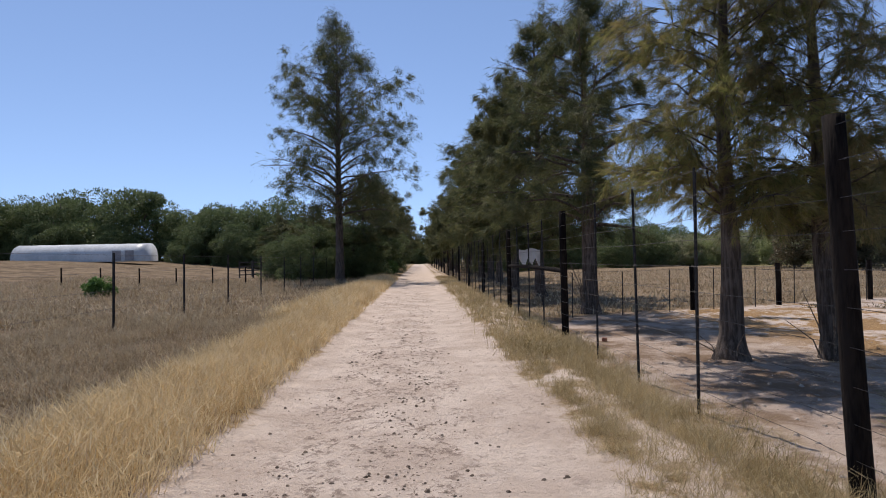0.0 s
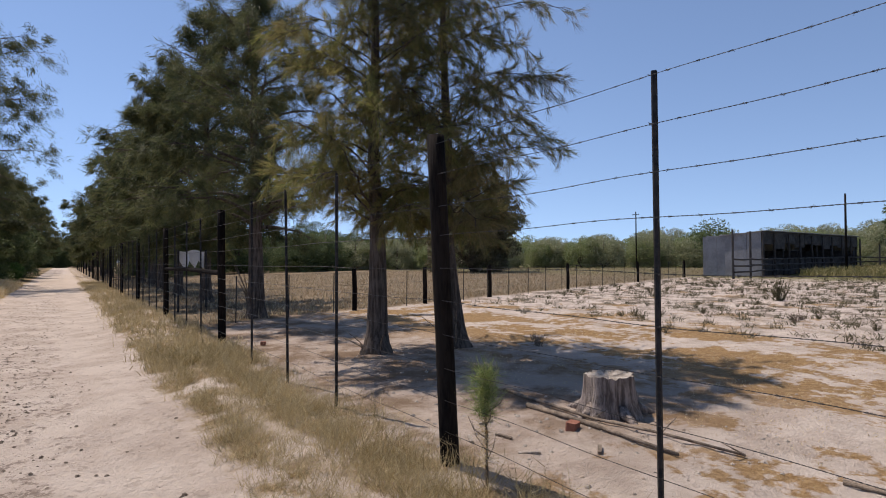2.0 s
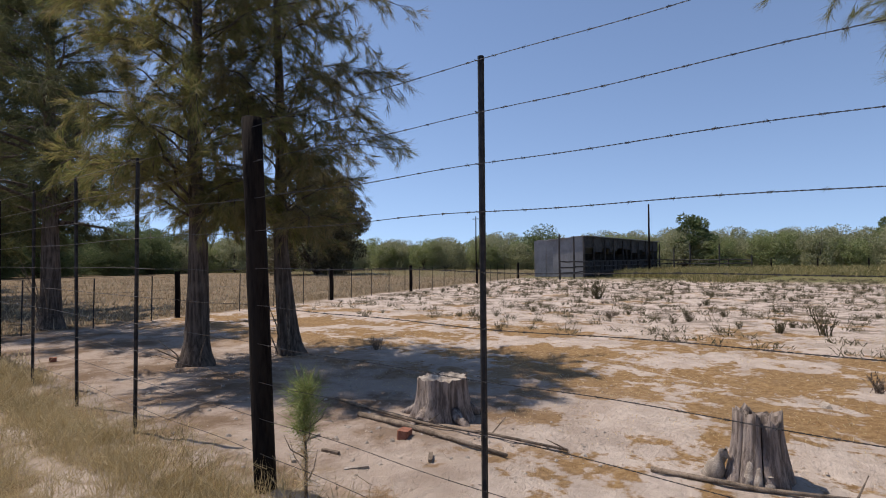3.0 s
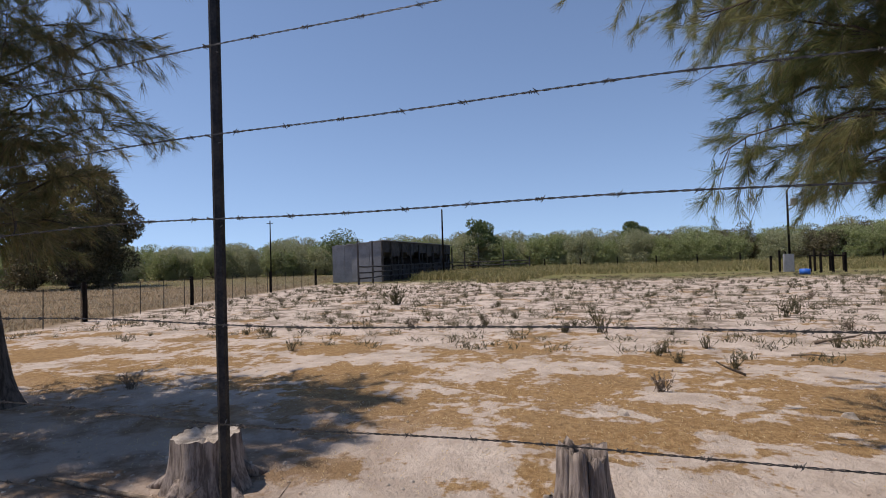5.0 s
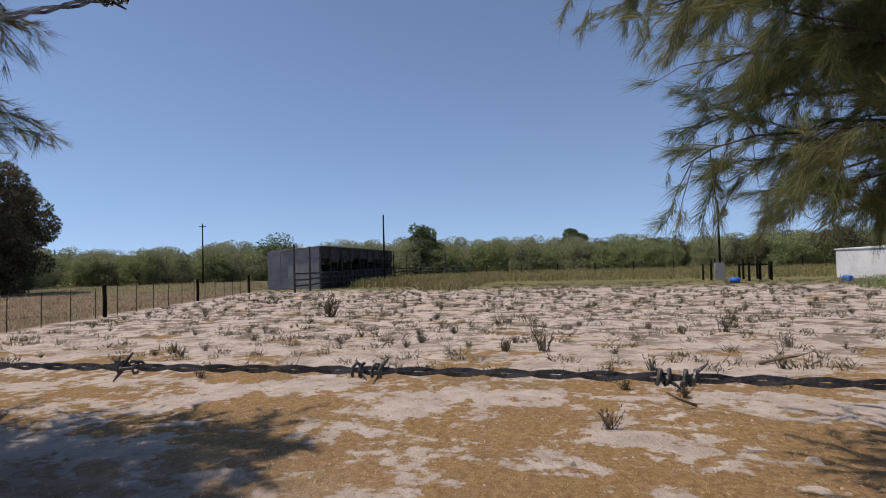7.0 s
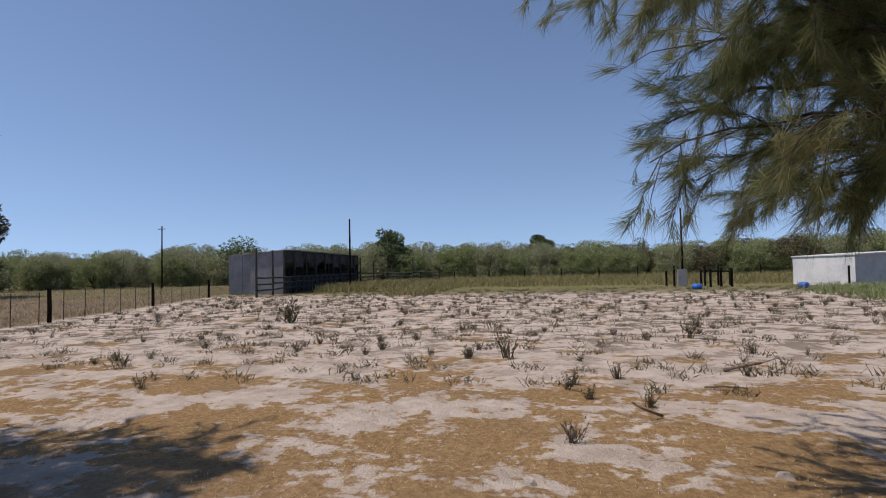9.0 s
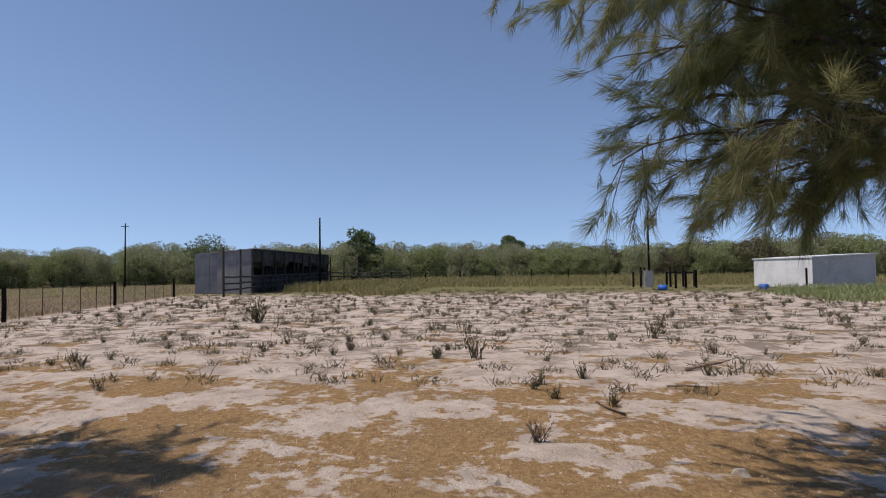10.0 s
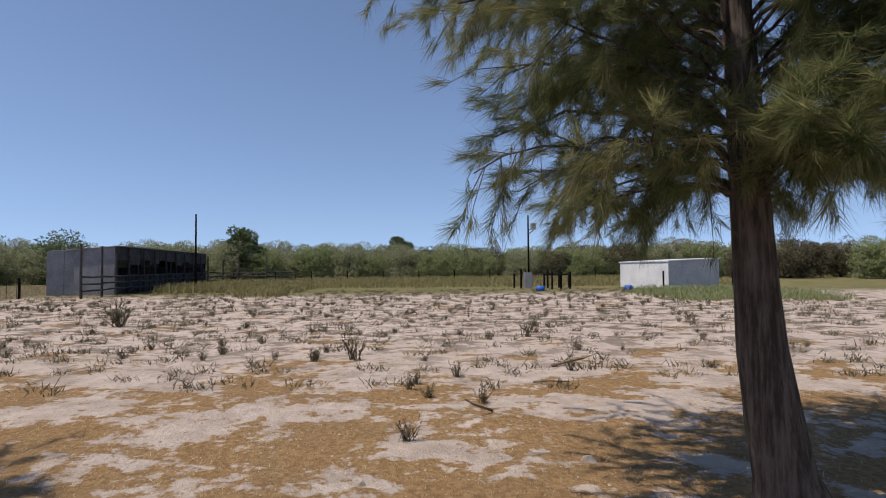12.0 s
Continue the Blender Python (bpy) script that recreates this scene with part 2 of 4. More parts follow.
class Geo:
    """Gathers tubes and boxes into one mesh."""

    def __init__(self):
        self.v, self.f = [], []

    def tube(self, path, radii, sides=6, cap=True, jitter=0.0, rng=None):
        path = [Vector(p) for p in path]
        base = len(self.v)
        up = Vector((0, 0, 1))
        for i, p in enumerate(path):
            d = (path[min(i + 1, len(path) - 1)] - path[max(i - 1, 0)]).normalized()
            side = d.cross(up)
            side = Vector((1, 0, 0)) if side.length < 0.05 else side.normalized()
            other = side.cross(d).normalized()
            r = radii[i] if hasattr(radii, "__len__") else radii
            for k in range(sides):
                a = 2 * math.pi * k / sides
                rr = r * (1 + (rng.uniform(-jitter, jitter) if rng else 0))
                self.v.append(p + side * math.cos(a) * rr + other * math.sin(a) * rr)
        for i in range(len(path) - 1):
            for k in range(sides):
                a, b = base + i * sides + k, base + i * sides + (k + 1) % sides
                self.f.append((a, b, b + sides, a + sides))
        if cap:
            self.f.append(tuple(base + k for k in reversed(range(sides))))
            top = base + (len(path) - 1) * sides
            self.f.append(tuple(top + k for k in range(sides)))
        return self

    def box(self, m, sx, sy, sz, chamfer=0.0):
        """A box of full size sx, sy, sz, its base centred on m, with chamfered upright edges."""
        base = len(self.v)
        c = chamfer or min(sx, sy) * 0.04
        ring = [(-sx / 2 + c, -sy / 2), (sx / 2 - c, -sy / 2), (sx / 2, -sy / 2 + c), (sx / 2, sy / 2 - c), (sx / 2 - c, sy / 2), (-sx / 2 + c, sy / 2), (-sx / 2, sy / 2 - c), (-sx / 2, -sy / 2 + c)]
        for z in (0, sz):
            for x, y in ring:
                self.v.append(m @ Vector((x, y, z)))
        for k in range(8):
            a, b = base + k, base + (k + 1) % 8
            self.f.append((a, b, b + 8, a + 8))
        self.f.append(tuple(base + k for k in reversed(range(8))))
        self.f.append(tuple(base + 8 + k for k in range(8)))
        return self

    def put(self, name, material, parent=None, label="", smooth=False):
        return mesh_ob(name, self.v, self.f, material, parent, label, smooth)


def thing(name, at, label, category, group="", rz=0.0):
    ob = new(name)
    ob.empty_display_size = 0.1
    ob.matrix_world = pose(*at, 0, 0, rz)
    return tagged(ob, label, category, group)


def unit(v):
    return v / np.maximum(np.linalg.norm(v, axis=1, keepdims=True), 1e-6)


def blades(rng, base, direction, length, width):
    """One slender triangle from each base point along its direction."""
    d = unit(direction)
    side = unit(np.cross(d, rng.normal(size=d.shape)))
    w = side * (np.asarray(width) / 2).reshape(-1, 1)
    return np.stack([base - w, base + w, base + d * np.asarray(length).reshape(-1, 1)], axis=1)


def height_at(x, y):
    """The ground's height: ruts in the track, a bank on its west side, low ripples."""
    x, y = np.asarray(x, float), np.asarray(y, float)
    h = 0.02 * np.sin(x * 1.7 + y * 0.6) * np.sin(y * 0.83 - x * 0.4) + 0.012 * np.sin(x * 5.1 + 1.3 * y) * np.sin(3.3 * y)
    h = h * np.clip((40 - np.hypot(x, y)) / 30, 0, 1)
    on_road = np.exp(-(((x + 0.15) / 1.35) ** 6))
    h = h * (1 - 0.5 * on_road) - 0.05 * on_road
    h = h + 0.02 * np.exp(-(((x + 0.35) / 0.35) ** 2))
    h = h + 0.10 * np.exp(-(((x + 2.5) / 0.6) ** 2)) + 0.045 * np.exp(-(((x - 1.75) / 0.3) ** 2))
    west = np.clip((-x - 12) / 40, 0, 1) * np.clip((y - 15) / 40, 0, 1)
    return h + 2.4 * west * west * (3 - 2 * west)


# ---- ground ----
def axis(lo, hi, step, far, grow):
    mid = list(np.arange(lo, hi + 1e-6, step))
    s, v = step, hi
    while v < far:
        s *= grow
        v += s
        mid.append(v)
    s, v = step, lo
    while v > -far:
        s *= grow
        v -= s
        mid.insert(0, v)
    return np.array(mid)


def build_ground():
    xs, ys = axis(-5, 12, 0.12, 1500, 1.12), axis(-3, 18, 0.15, 1500, 1.12)
    gx, gy = np.meshgrid(xs, ys)
    gz = height_at(gx, gy)
    rng = np.random.default_rng(3)
    gz = gz + rng.normal(0, 0.006, gz.shape) * (np.hypot(gx, gy) < 25)
    nx, ny = len(xs), len(ys)
    verts = np.stack([gx, gy, gz], -1).reshape(-1, 3)
    i = np.arange(nx * ny).reshape(ny, nx)
    faces = np.stack([i[:-1, :-1], i[:-1, 1:], i[1:, 1:], i[1:, :-1]], -1).reshape(-1, 4)
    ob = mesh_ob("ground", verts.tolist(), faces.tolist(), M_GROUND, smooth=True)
    tagged(ob, "pale sandy ground with a dirt track, straw mats and dry grass", "ground", kind="structure")


build_ground()


# ---- trees ----
def tree_parts(seed, height, clear, spread, r0, n_limb, n_needle, needle_len, needle_w, lean=(0.0, 0.0), profile="oval", fine=1.0, droop=0.5, low=1.25, fluff=0.42, lift=0.0, bare=0.12):
    """A casuarina: trunk and limbs as one mesh, and hanging needles as triangles."""
    rng = np.random.default_rng(seed)
    wood = Geo()
    steps = 10
    trunk = [Vector((lean[0] * t ** 1.2 + 0.06 * math.sin(4 * t + seed) * t, lean[1] * t ** 1.2 + 0.06 * math.cos(5 * t + seed) * t, height * t)) for t in np.linspace(0, 1, steps)]
    rad = [r0 * (1 - 0.93 * t) for t in np.linspace(0, 1, steps)]
    path = [Vector((0, 0, -0.05)), Vector((0, 0, 0.06)), Vector((0, 0, 0.3))] + trunk[1:]
    wood.tube(path, [r0 * 1.75, r0 * 1.4, r0 * 1.08] + rad[1:], 12, True, 0.06, rng)
    ends, dirs, weight = [], [], []
    for i in range(n_limb):
        u = ((i + rng.uniform(0, 0.9)) / n_limb) ** low
        h = clear + (height * 0.97 - clear) * u
        t = h / height
        k = min(int(t * (steps - 1)), steps - 2)
        p0 = trunk[k].lerp(trunk[k + 1], t * (steps - 1) - k)
        if profile == "oval":
            reach = spread * (0.75 + 0.45 * math.sin(math.pi * min(u * 1.15, 1))) * (1 - u ** 2.2 * 0.8)
        else:
            reach = spread * (1 - 0.78 * u)
        reach *= rng.uniform(0.65, 1.15)
        az = i * 2.39996 + rng.uniform(-0.5, 0.5)
        el = rng.uniform(0.15, 0.6) + 0.5 * u + lift
        out = Vector((math.cos(az), math.sin(az), 0))
        pts, p = [p0], p0.copy()
        seg = reach / 6
        for s in range(6):
            e = el - 0.13 * s * (1 - 0.5 * u)
            p = p + (out * math.cos(e) + Vector((0, 0, math.sin(e))) + Vector(rng.normal(0, 0.10, 3))) * seg
            pts.append(p.copy())
        full = rng.choice((bare, 0.6, 1.0, 1.5))
        r1 = r0 * (0.10 + 0.17 * (1 - u))
        wood.tube(pts, [r1 * (1 - 0.85 * s / 6) + 0.004 for s in range(7)], 5, False)
        for s in range(1, 7):
            for rep in range(3):
                a = pts[s]
                d = (pts[s] - pts[s - 1]).normalized() + Vector(rng.normal(0, 0.75, 3))
                d.z = d.z * 0.6 - 0.05
                d.normalize()
                ln = reach * rng.uniform(0.14, 0.32)
                b = a + d * ln * 0.5
                c = a + d * ln + Vector((0, 0, -0.12 * ln))
                wood.tube([a, b, c], [0.010 * fine + 0.002, 0.006 * fine + 0.001, 0.003], 3, False)
                for q in (0.25, 0.5, 0.75, 1.0):
                    ends.append(a.lerp(c, q)), dirs.append(d), weight.append(full * (0.06 + (s / 6) ** 1.3) * (0.2 + reach / spread))
    ends, dirs, weight = np.array(ends), np.array(dirs), np.array(weight)
    # sprays: each end has its own tufts, some bare
    weight = weight * rng.uniform(0.05, 1.0, len(weight)) ** 1.6
    pick = rng.choice(len(ends), n_needle, p=weight / weight.sum())
    tuft = rng.normal(0, 1, (len(ends), 3)) * np.array([0.14, 0.14, 0.2]) - np.array([0, 0, 0.12])
    base = ends[pick] + tuft[pick] * spread * 0.35 + rng.normal(0, 0.05 * spread / 1.8, (n_needle, 3))
    d = dirs[pick] * 0.75 + rng.normal(0, fluff, (n_needle, 3)) + (rng.normal(0, 0.35, (len(ends), 3)))[pick] + np.array([0, 0, -droop])
    ln = needle_len * rng.uniform(0.5, 1.35, n_needle)
    return wood, blades(rng, base, d, ln, needle_w * rng.uniform(0.7, 1.3, n_needle))


def casuarina(at, label, rz=0.0, needles=None, **kw):
    root = thing("casuarina_tree", (at[0], at[1], float(height_at(*at)) - 0.02), label, "tree", "casuarinas along the track", rz)
    wood, tris = tree_parts(**kw)
    wood.put("trunk", M_BARK, root, smooth=True)
    tri_ob("crown", tris, needles or M_NEEDLE, root)
    return root


def weeping_parts(seed, height, clear, reach, r0, bend, n_limb, away, needle_len, needle_w, tufts=6, per_tuft=46, hang=0.8, top_reach=0.4, gather=(0.0, 0.0), fluff=0.28):
    """A casuarina seen close: limbs that arch over, branchlets along them, and brooms of hanging needles.
    bend: how far the trunk leans in x and y; away: an angle that the low limbs keep clear of, and how widely;
    gather: the side to which the limbs grow longer, more so higher up."""
    rng = np.random.default_rng(seed)
    wood = Geo()

    def axis_at(z):
        k = 1 - math.exp(-max(z, 0) / 1.5)
        return Vector((bend[0] * k + 0.02 * math.sin(1.7 * z + seed), bend[1] * k + 0.02 * math.cos(2.1 * z + seed), z))

    zs = [-0.05, 0.05, 0.16, 0.35, 0.7, 1.1, 1.6, 2.1, 2.7, 3.4, 4.2, 5.2, 6.2, height]
    taper = lambda z: r0 * (0.66 + 0.34 * math.exp(-max(z, 0) / 1.1)) * (1 - 0.92 * max(z, 0) / height)
    wood.tube([axis_at(z) for z in zs], [r0 * 1.5, r0 * 1.3, r0 * 1.1] + [taper(z) for z in zs[3:]], 16, True, 0.055, rng)
    base, aim = [], []
    for i in range(n_limb):
        u = ((i + rng.uniform(0, 0.9)) / n_limb) ** 1.35
        h = clear + (height * 0.96 - clear) * u
        az = i * 2.39996 + rng.uniform(-0.35, 0.35)
        turn = (az - away[0] + math.pi) % (2 * math.pi) - math.pi
        if abs(turn) < away[1] and h < 3.6:
            az = away[0] + math.copysign(away[1] + rng.uniform(0, 0.9), turn)
        if gather[1] and h > 3.7 and i % 2:
            az = gather[0] + rng.uniform(-0.9, 0.9)
        length = reach * (0.88 + 0.3 * math.sin(math.pi * min(1, 1.2 * u))) * (1 - (1 - top_reach) * u * u) * rng.uniform(0.65, 1.08) * (1 + gather[1] * (0.3 if h < 3.7 else 2.1) * math.cos(az - gather[0]))
        out = Vector((math.cos(az), math.sin(az), 0))
        p = axis_at(h)
        pts = [p.copy()]
        el = rng.uniform(0.35, 0.95)
        for k in range(8):
            e = el - 0.125 * k
            p = p + (out * math.cos(e) + Vector((0, 0, math.sin(e))) + Vector(rng.normal(0, 0.15, 3))) * (length / 8)
            pts.append(p.copy())
        r1 = taper(h) * rng.uniform(0.10, 0.18)
        wood.tube(pts, [r1 * (1 - 0.85 * k / 8) + 0.0025 for k in range(9)], 6, False)
        for k in range(2, 9):
            for rep in range(3 if k > 2 else 1):
                a = pts[k - 1].lerp(pts[k], rng.random())
                d = (pts[k] - pts[k - 1]).normalized() + Vector(rng.normal(0, 0.75, 3)) + Vector((0, 0, -0.08))
                d.normalize()
                ln = length * rng.uniform(0.14, 0.30)
                b = a + d * ln * 0.55 + Vector((0, 0, -0.03 * ln))
                c = a + d * ln + Vector((0, 0, -0.25 * ln))
                wood.tube([a, b, c], [0.0042, 0.003, 0.0016], 4, False)
                full = rng.uniform(0.15, 1.0)
                for q in range(tufts):
                    if rng.random() > full + 0.15:
                        continue
                    f = (q + 0.6) / tufts
                    at = a.lerp(b, f * 2) if f < 0.5 else b.lerp(c, f * 2 - 1)
                    base.append(at), aim.append(d + Vector(rng.normal(0, 0.35, 3)) + Vector((0, 0, -hang)))
    base, aim = np.array(base), unit(np.array(aim))
    pick = np.repeat(np.arange(len(base)), per_tuft)
    n = len(pick)
    d = aim[pick] + rng.normal(0, fluff, (n, 3))
    start = base[pick] + aim[pick] * (rng.random((n, 1)) * needle_len * 0.55) + rng.normal(0, 0.012, (n, 3))
    size = (0.7 + 0.6 * rng.random(len(base)))[pick]
    return wood, blades(rng, start, d, needle_len * size * rng.uniform(0.55, 1.15, n), needle_w * rng.uniform(0.7, 1.3, n))


def weeping_casuarina(at, label, needles, **kw):
    root = thing("casuarina_tree", (at[0], at[1], float(height_at(*at)) - 0.02), label, "tree", "casuarinas along the track")
    wood, tris = weeping_parts(**kw)
    wood.put("trunk", M_BARK, root, smooth=True)
    tri_ob("crown", tris, needles, root)
    return root


def build_trees():
    row = "dark casuarina with drooping needles beside the farm track"
    near = "rough-barked casuarina with drooping needles behind the wire fence"
    weeping_casuarina((5.90, -1.88), "leaning casuarina with low green hanging branches by the fence", M_NEEDLE_FRESH, seed=11, height=8.2, clear=1.95, reach=1.84, r0=0.205, bend=(0.05, 0.33), n_limb=150, away=(2.51, 0.34), needle_len=0.165, needle_w=0.0034, per_tuft=50, gather=(0.45, 0.22), hang=0.5, fluff=0.36)
    weeping_casuarina((5.62, 7.45), near, M_NEEDLE_DARK, seed=21, height=8.4, clear=1.75, reach=1.9, r0=0.18, bend=(-0.1, 0.12), n_limb=80, away=(4.0, 0.0), needle_len=0.20, needle_w=0.0055, per_tuft=21, hang=0.5)
    weeping_casuarina((4.22, 7.48), near, M_NEEDLE, seed=31, height=8.6, clear=1.8, reach=1.7, r0=0.185, bend=(0.0, 0.05), n_limb=80, away=(4.0, 0.0), needle_len=0.19, needle_w=0.0055, per_tuft=21, hang=0.5)
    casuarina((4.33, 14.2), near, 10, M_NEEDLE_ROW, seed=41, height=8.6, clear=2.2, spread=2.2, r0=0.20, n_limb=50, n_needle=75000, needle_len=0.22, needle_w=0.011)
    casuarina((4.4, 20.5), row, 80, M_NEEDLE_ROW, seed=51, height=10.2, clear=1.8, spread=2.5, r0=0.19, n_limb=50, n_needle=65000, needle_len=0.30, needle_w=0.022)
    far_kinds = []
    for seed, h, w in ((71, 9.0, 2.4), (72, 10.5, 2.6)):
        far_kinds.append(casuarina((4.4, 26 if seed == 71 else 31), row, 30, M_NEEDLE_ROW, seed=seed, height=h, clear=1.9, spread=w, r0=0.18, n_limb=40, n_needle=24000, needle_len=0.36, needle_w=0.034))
    rng = random.Random(5)
    for i, y in enumerate((36.5, 42, 48, 55, 62, 70, 79, 89, 100, 113, 128, 145, 165)):
        src = far_kinds[i % 2]
        s = rng.uniform(0.95, 1.15)
        t = copy_thing(src, pose(4.4 + rng.uniform(-0.5, 0.5), y, -0.02, 0, 0, rng.uniform(0, 360)))
        t.scale = (s * 1.1, s * 1.1, s)
        t["label"] = row
    big = thing("gum_tree", (-5.6, 40, -0.02), "tall open-crowned gum tree beside the track", "tree")
    wood, tris = tree_parts(seed=61, height=18.5, clear=4.5, spread=5.0, r0=0.32, n_limb=84, n_needle=84000, needle_len=0.24, needle_w=0.034, droop=0.7, low=1.0, bare=0.03, lift=0.12)
    wood.put("trunk", M_BARK, big, smooth=True)
    tri_ob("crown", tris, M_NEEDLE_ROW, big)
    for y, x, s in ((47, -4.6, 0.85), (56, -4.2, 0.9), (66, -4.5, 1.0), (78, -4.0, 1.0), (92, -4.3, 1.05), (110, -4.2, 1.1), (130, -4, 1.1), (46, -8.5, 0.6), (50, -12, 0.55)):
        t = copy_thing(far_kinds[1], pose(x, y, -0.02, 0, 0, rng.uniform(0, 360)))
        t.scale = (s * 1.25, s * 1.25, s)
        t["label"] = "dense dark tree on the west side of the track"
    # trees that close the track and the row behind the start
    for x, y in ((0.5, 200), (-3, 210), (3.5, 215), (-8, 220), (4.4, -6.5), (4.4, -12)):
        t = copy_thing(far_kinds[1], pose(x, y, -0.02, 0, 0, rng.uniform(0, 360)))
        t["label"] = row


build_trees()


def broad_tree(name, at, size, label, material, seed, leaf=0.35, n=6000, group="", trunk_h=0.3, flat=0.75, n_clump=34):
    """A rounded tree: forked trunk and a crown of clumps of small leaves."""
    rng = np.random.default_rng(seed)
    root = thing(name, at, label, "tree", group)
    w, h = size
    wood = Geo()
    top = h * trunk_h
    wood.tube([(0, 0, -0.1), (0.02 * h, 0, top * 0.6), (0, 0.02 * h, top), (0, 0, h * 0.75)], [h * 0.035, h * 0.026, h * 0.022, h * 0.006], 7, True)
    clumps = []
    for k in range(n_clump):
        a, u = rng.uniform(0, 6.28), rng.uniform(0, 1)
        rr = w / 2 * math.sqrt(rng.uniform(0.05, 1)) * 0.85
        zz = top + (h - top) * ((0.12 if trunk_h > 0.15 else 0.03) + 0.78 * u * math.sqrt(max(0.05, 1 - (rr / (w / 2)) ** 2)))
        c = np.array([rr * math.cos(a), rr * math.sin(a), zz])
        clumps.append(c)
        if k < 10:
            wood.tube([(0, 0, top * 0.8), tuple(c * 0.55 + np.array([0, 0, top * 0.35])), tuple(c)], [h * 0.014, h * 0.008, h * 0.003], 4, False)
    clumps = np.array(clumps)
    pick = rng.integers(0, len(clumps), n)
    d = unit(rng.normal(size=(n, 3)))
    rad = rng.uniform(0.4, 1.0, (n, 1)) ** 0.5 * (0.16 * w) * (34 / n_clump) ** 0.25 * (0.7 + 0.6 * rng.random(len(clumps)))[pick, None]
    base = clumps[pick] + d * rad * np.array([1, 1, flat])
    tris = blades(rng, base, d + rng.normal(0, 0.7, (n, 3)), leaf * rng.uniform(0.6, 1.3, n), leaf * 0.55 * rng.uniform(0.6, 1.3, n))
    wood.put("trunk", M_BARK, root, smooth=True)
    tri_ob("crown", tris, material, root)
    return root


def build_far_trees():
    rng = random.Random(9)
    orchard = "low leafy orchard tree on the field's far edge"
    kinds = [broad_tree("orchard_tree", (90, 0, 0), (5.9, 5.5), orchard, (M_LEAF, M_LEAF_HAZY, M_WEED)[k], 70 + k, 0.19, 13000, "orchard", 0.05, n_clump=70) for k in range(3)]
    n = 0
    for ring, (dist, gap) in enumerate(((78, 3.2), (86, 3.6), (97, 4.2))):
        a = 14.0
        while a < 145:
            x, y = dist * math.sin(radians(a)), dist * math.cos(radians(a))
            a += math.degrees(gap / dist) * rng.uniform(0.8, 1.2)
            if x < 12:
                continue
            t = copy_thing(kinds[n % 2 if a < 92 else rng.choice((0, 1, 2, 2))], pose(x + rng.uniform(-2, 2), y + rng.uniform(-2, 2), 0, 0, 0, rng.uniform(0, 360)))
            s = rng.uniform(0.8, 1.12) * (1 + 0.08 * ring)
            t.scale = (s * rng.uniform(0.9, 1.2), s * 1.05, s)
            n += 1
    broad_tree("shade_tree", (74.4, 22.0, 0), (5.0, 7.3), "round dark green tree above the orchard", M_LEAF_DARK, 81, 0.35, 7000, trunk_h=0.3)
    broad_tree("shade_tree", (86, 2.6, 0), (4.0, 6.4), "small dark umbrella-shaped tree above the orchard", M_LEAF_DARK, 82, 0.3, 3500, trunk_h=0.6, flat=0.4)
    broad_tree("shade_tree", (35.5, 46.5, 0), (10.0, 14.4), "dense dark evergreen tree in the dry paddock", M_WEED, 84, 0.25, 60000, trunk_h=0.02, n_clump=90)
    broad_tree("shade_tree", (53.2, 30.9, 0), (4.0, 5.3), "sparse tree with bare twigs behind the stable", M_LEAF_DARK, 83, 0.25, 1500, trunk_h=0.4)
    # dark wood on the west side
    wood = [broad_tree("field_tree", (-60 - 9 * k, 97, 2.3), (15, 14), "big dark evergreen tree behind the west field", M_LEAF_DARK, 90 + k, 0.36, 36000, "west wood", 0.03, n_clump=60) for k in range(2)]
    for k, (x, y, s) in enumerate(((-72, 90, 1.05), (-50, 98, 1.15), (-40, 100, 0.75), (-32, 98, 1.0), (-24, 97, 1.05), (-17, 95, 0.85), (-85, 95, 0.9), (-66, 105, 1.1), (-45, 110, 0.8), (-30, 112, 0.9), (-13, 100, 0.8), (-58, 92, 0.6), (-100, 90, 1), (-9, 86, 0.55), (-78, 100, 1.1), (-36, 92, 0.55), (-28, 90, 0.6), (-20, 92, 0.6), (-62, 96, 0.8), (-48, 92, 0.5), (-14, 90, 0.7), (-95, 100, 1.0), (-110, 95, 1.1))):
        t = copy_thing(wood[k % 2], pose(x, y, float(height_at(x, y)), 0, 0, rng.uniform(0, 360)))
        t.scale = (s, s, s)
    for x, y, s in ((-8.2, 44, 0.36), (-5.4, 46, 0.40), (-10.8, 47, 0.32), (-4.6, 55, 0.42), (-4.6, 64, 0.48), (-7.5, 52, 0.45)):
        t = copy_thing(wood[0], pose(x, y, -0.02, 0, 0, rng.uniform(0, 360)))
        t.scale = (s, s, s)
        t["label"] = "low dense dark tree round the foot of a gum"
    # trees beyond the cross fence
    for k, (x, y, s) in enumerate(((14, 75, 0.55), (22, 78, 0.5), (31, 80, 0.6), (9, 68, 0.5), (38, 84, 0.45), (7.5, 58, 0.42), (12, 63, 0.45), (17, 66, 0.5), (24, 66, 0.42), (29, 70, 0.48), (35, 74, 0.45), (44, 74, 0.42), (-2.5, 188, 0.6), (3.5, 190, 0.65), (9, 186, 0.6), (-9, 186, 0.6), (0.5, 196, 0.7))):
        t = copy_thing(wood[k % 2], pose(x, y, 0, 0, 0, rng.uniform(0, 360)))
        t.scale = (s, s, s)
        t["label"] = "dark shade tree beyond the dry paddock"


build_far_trees()


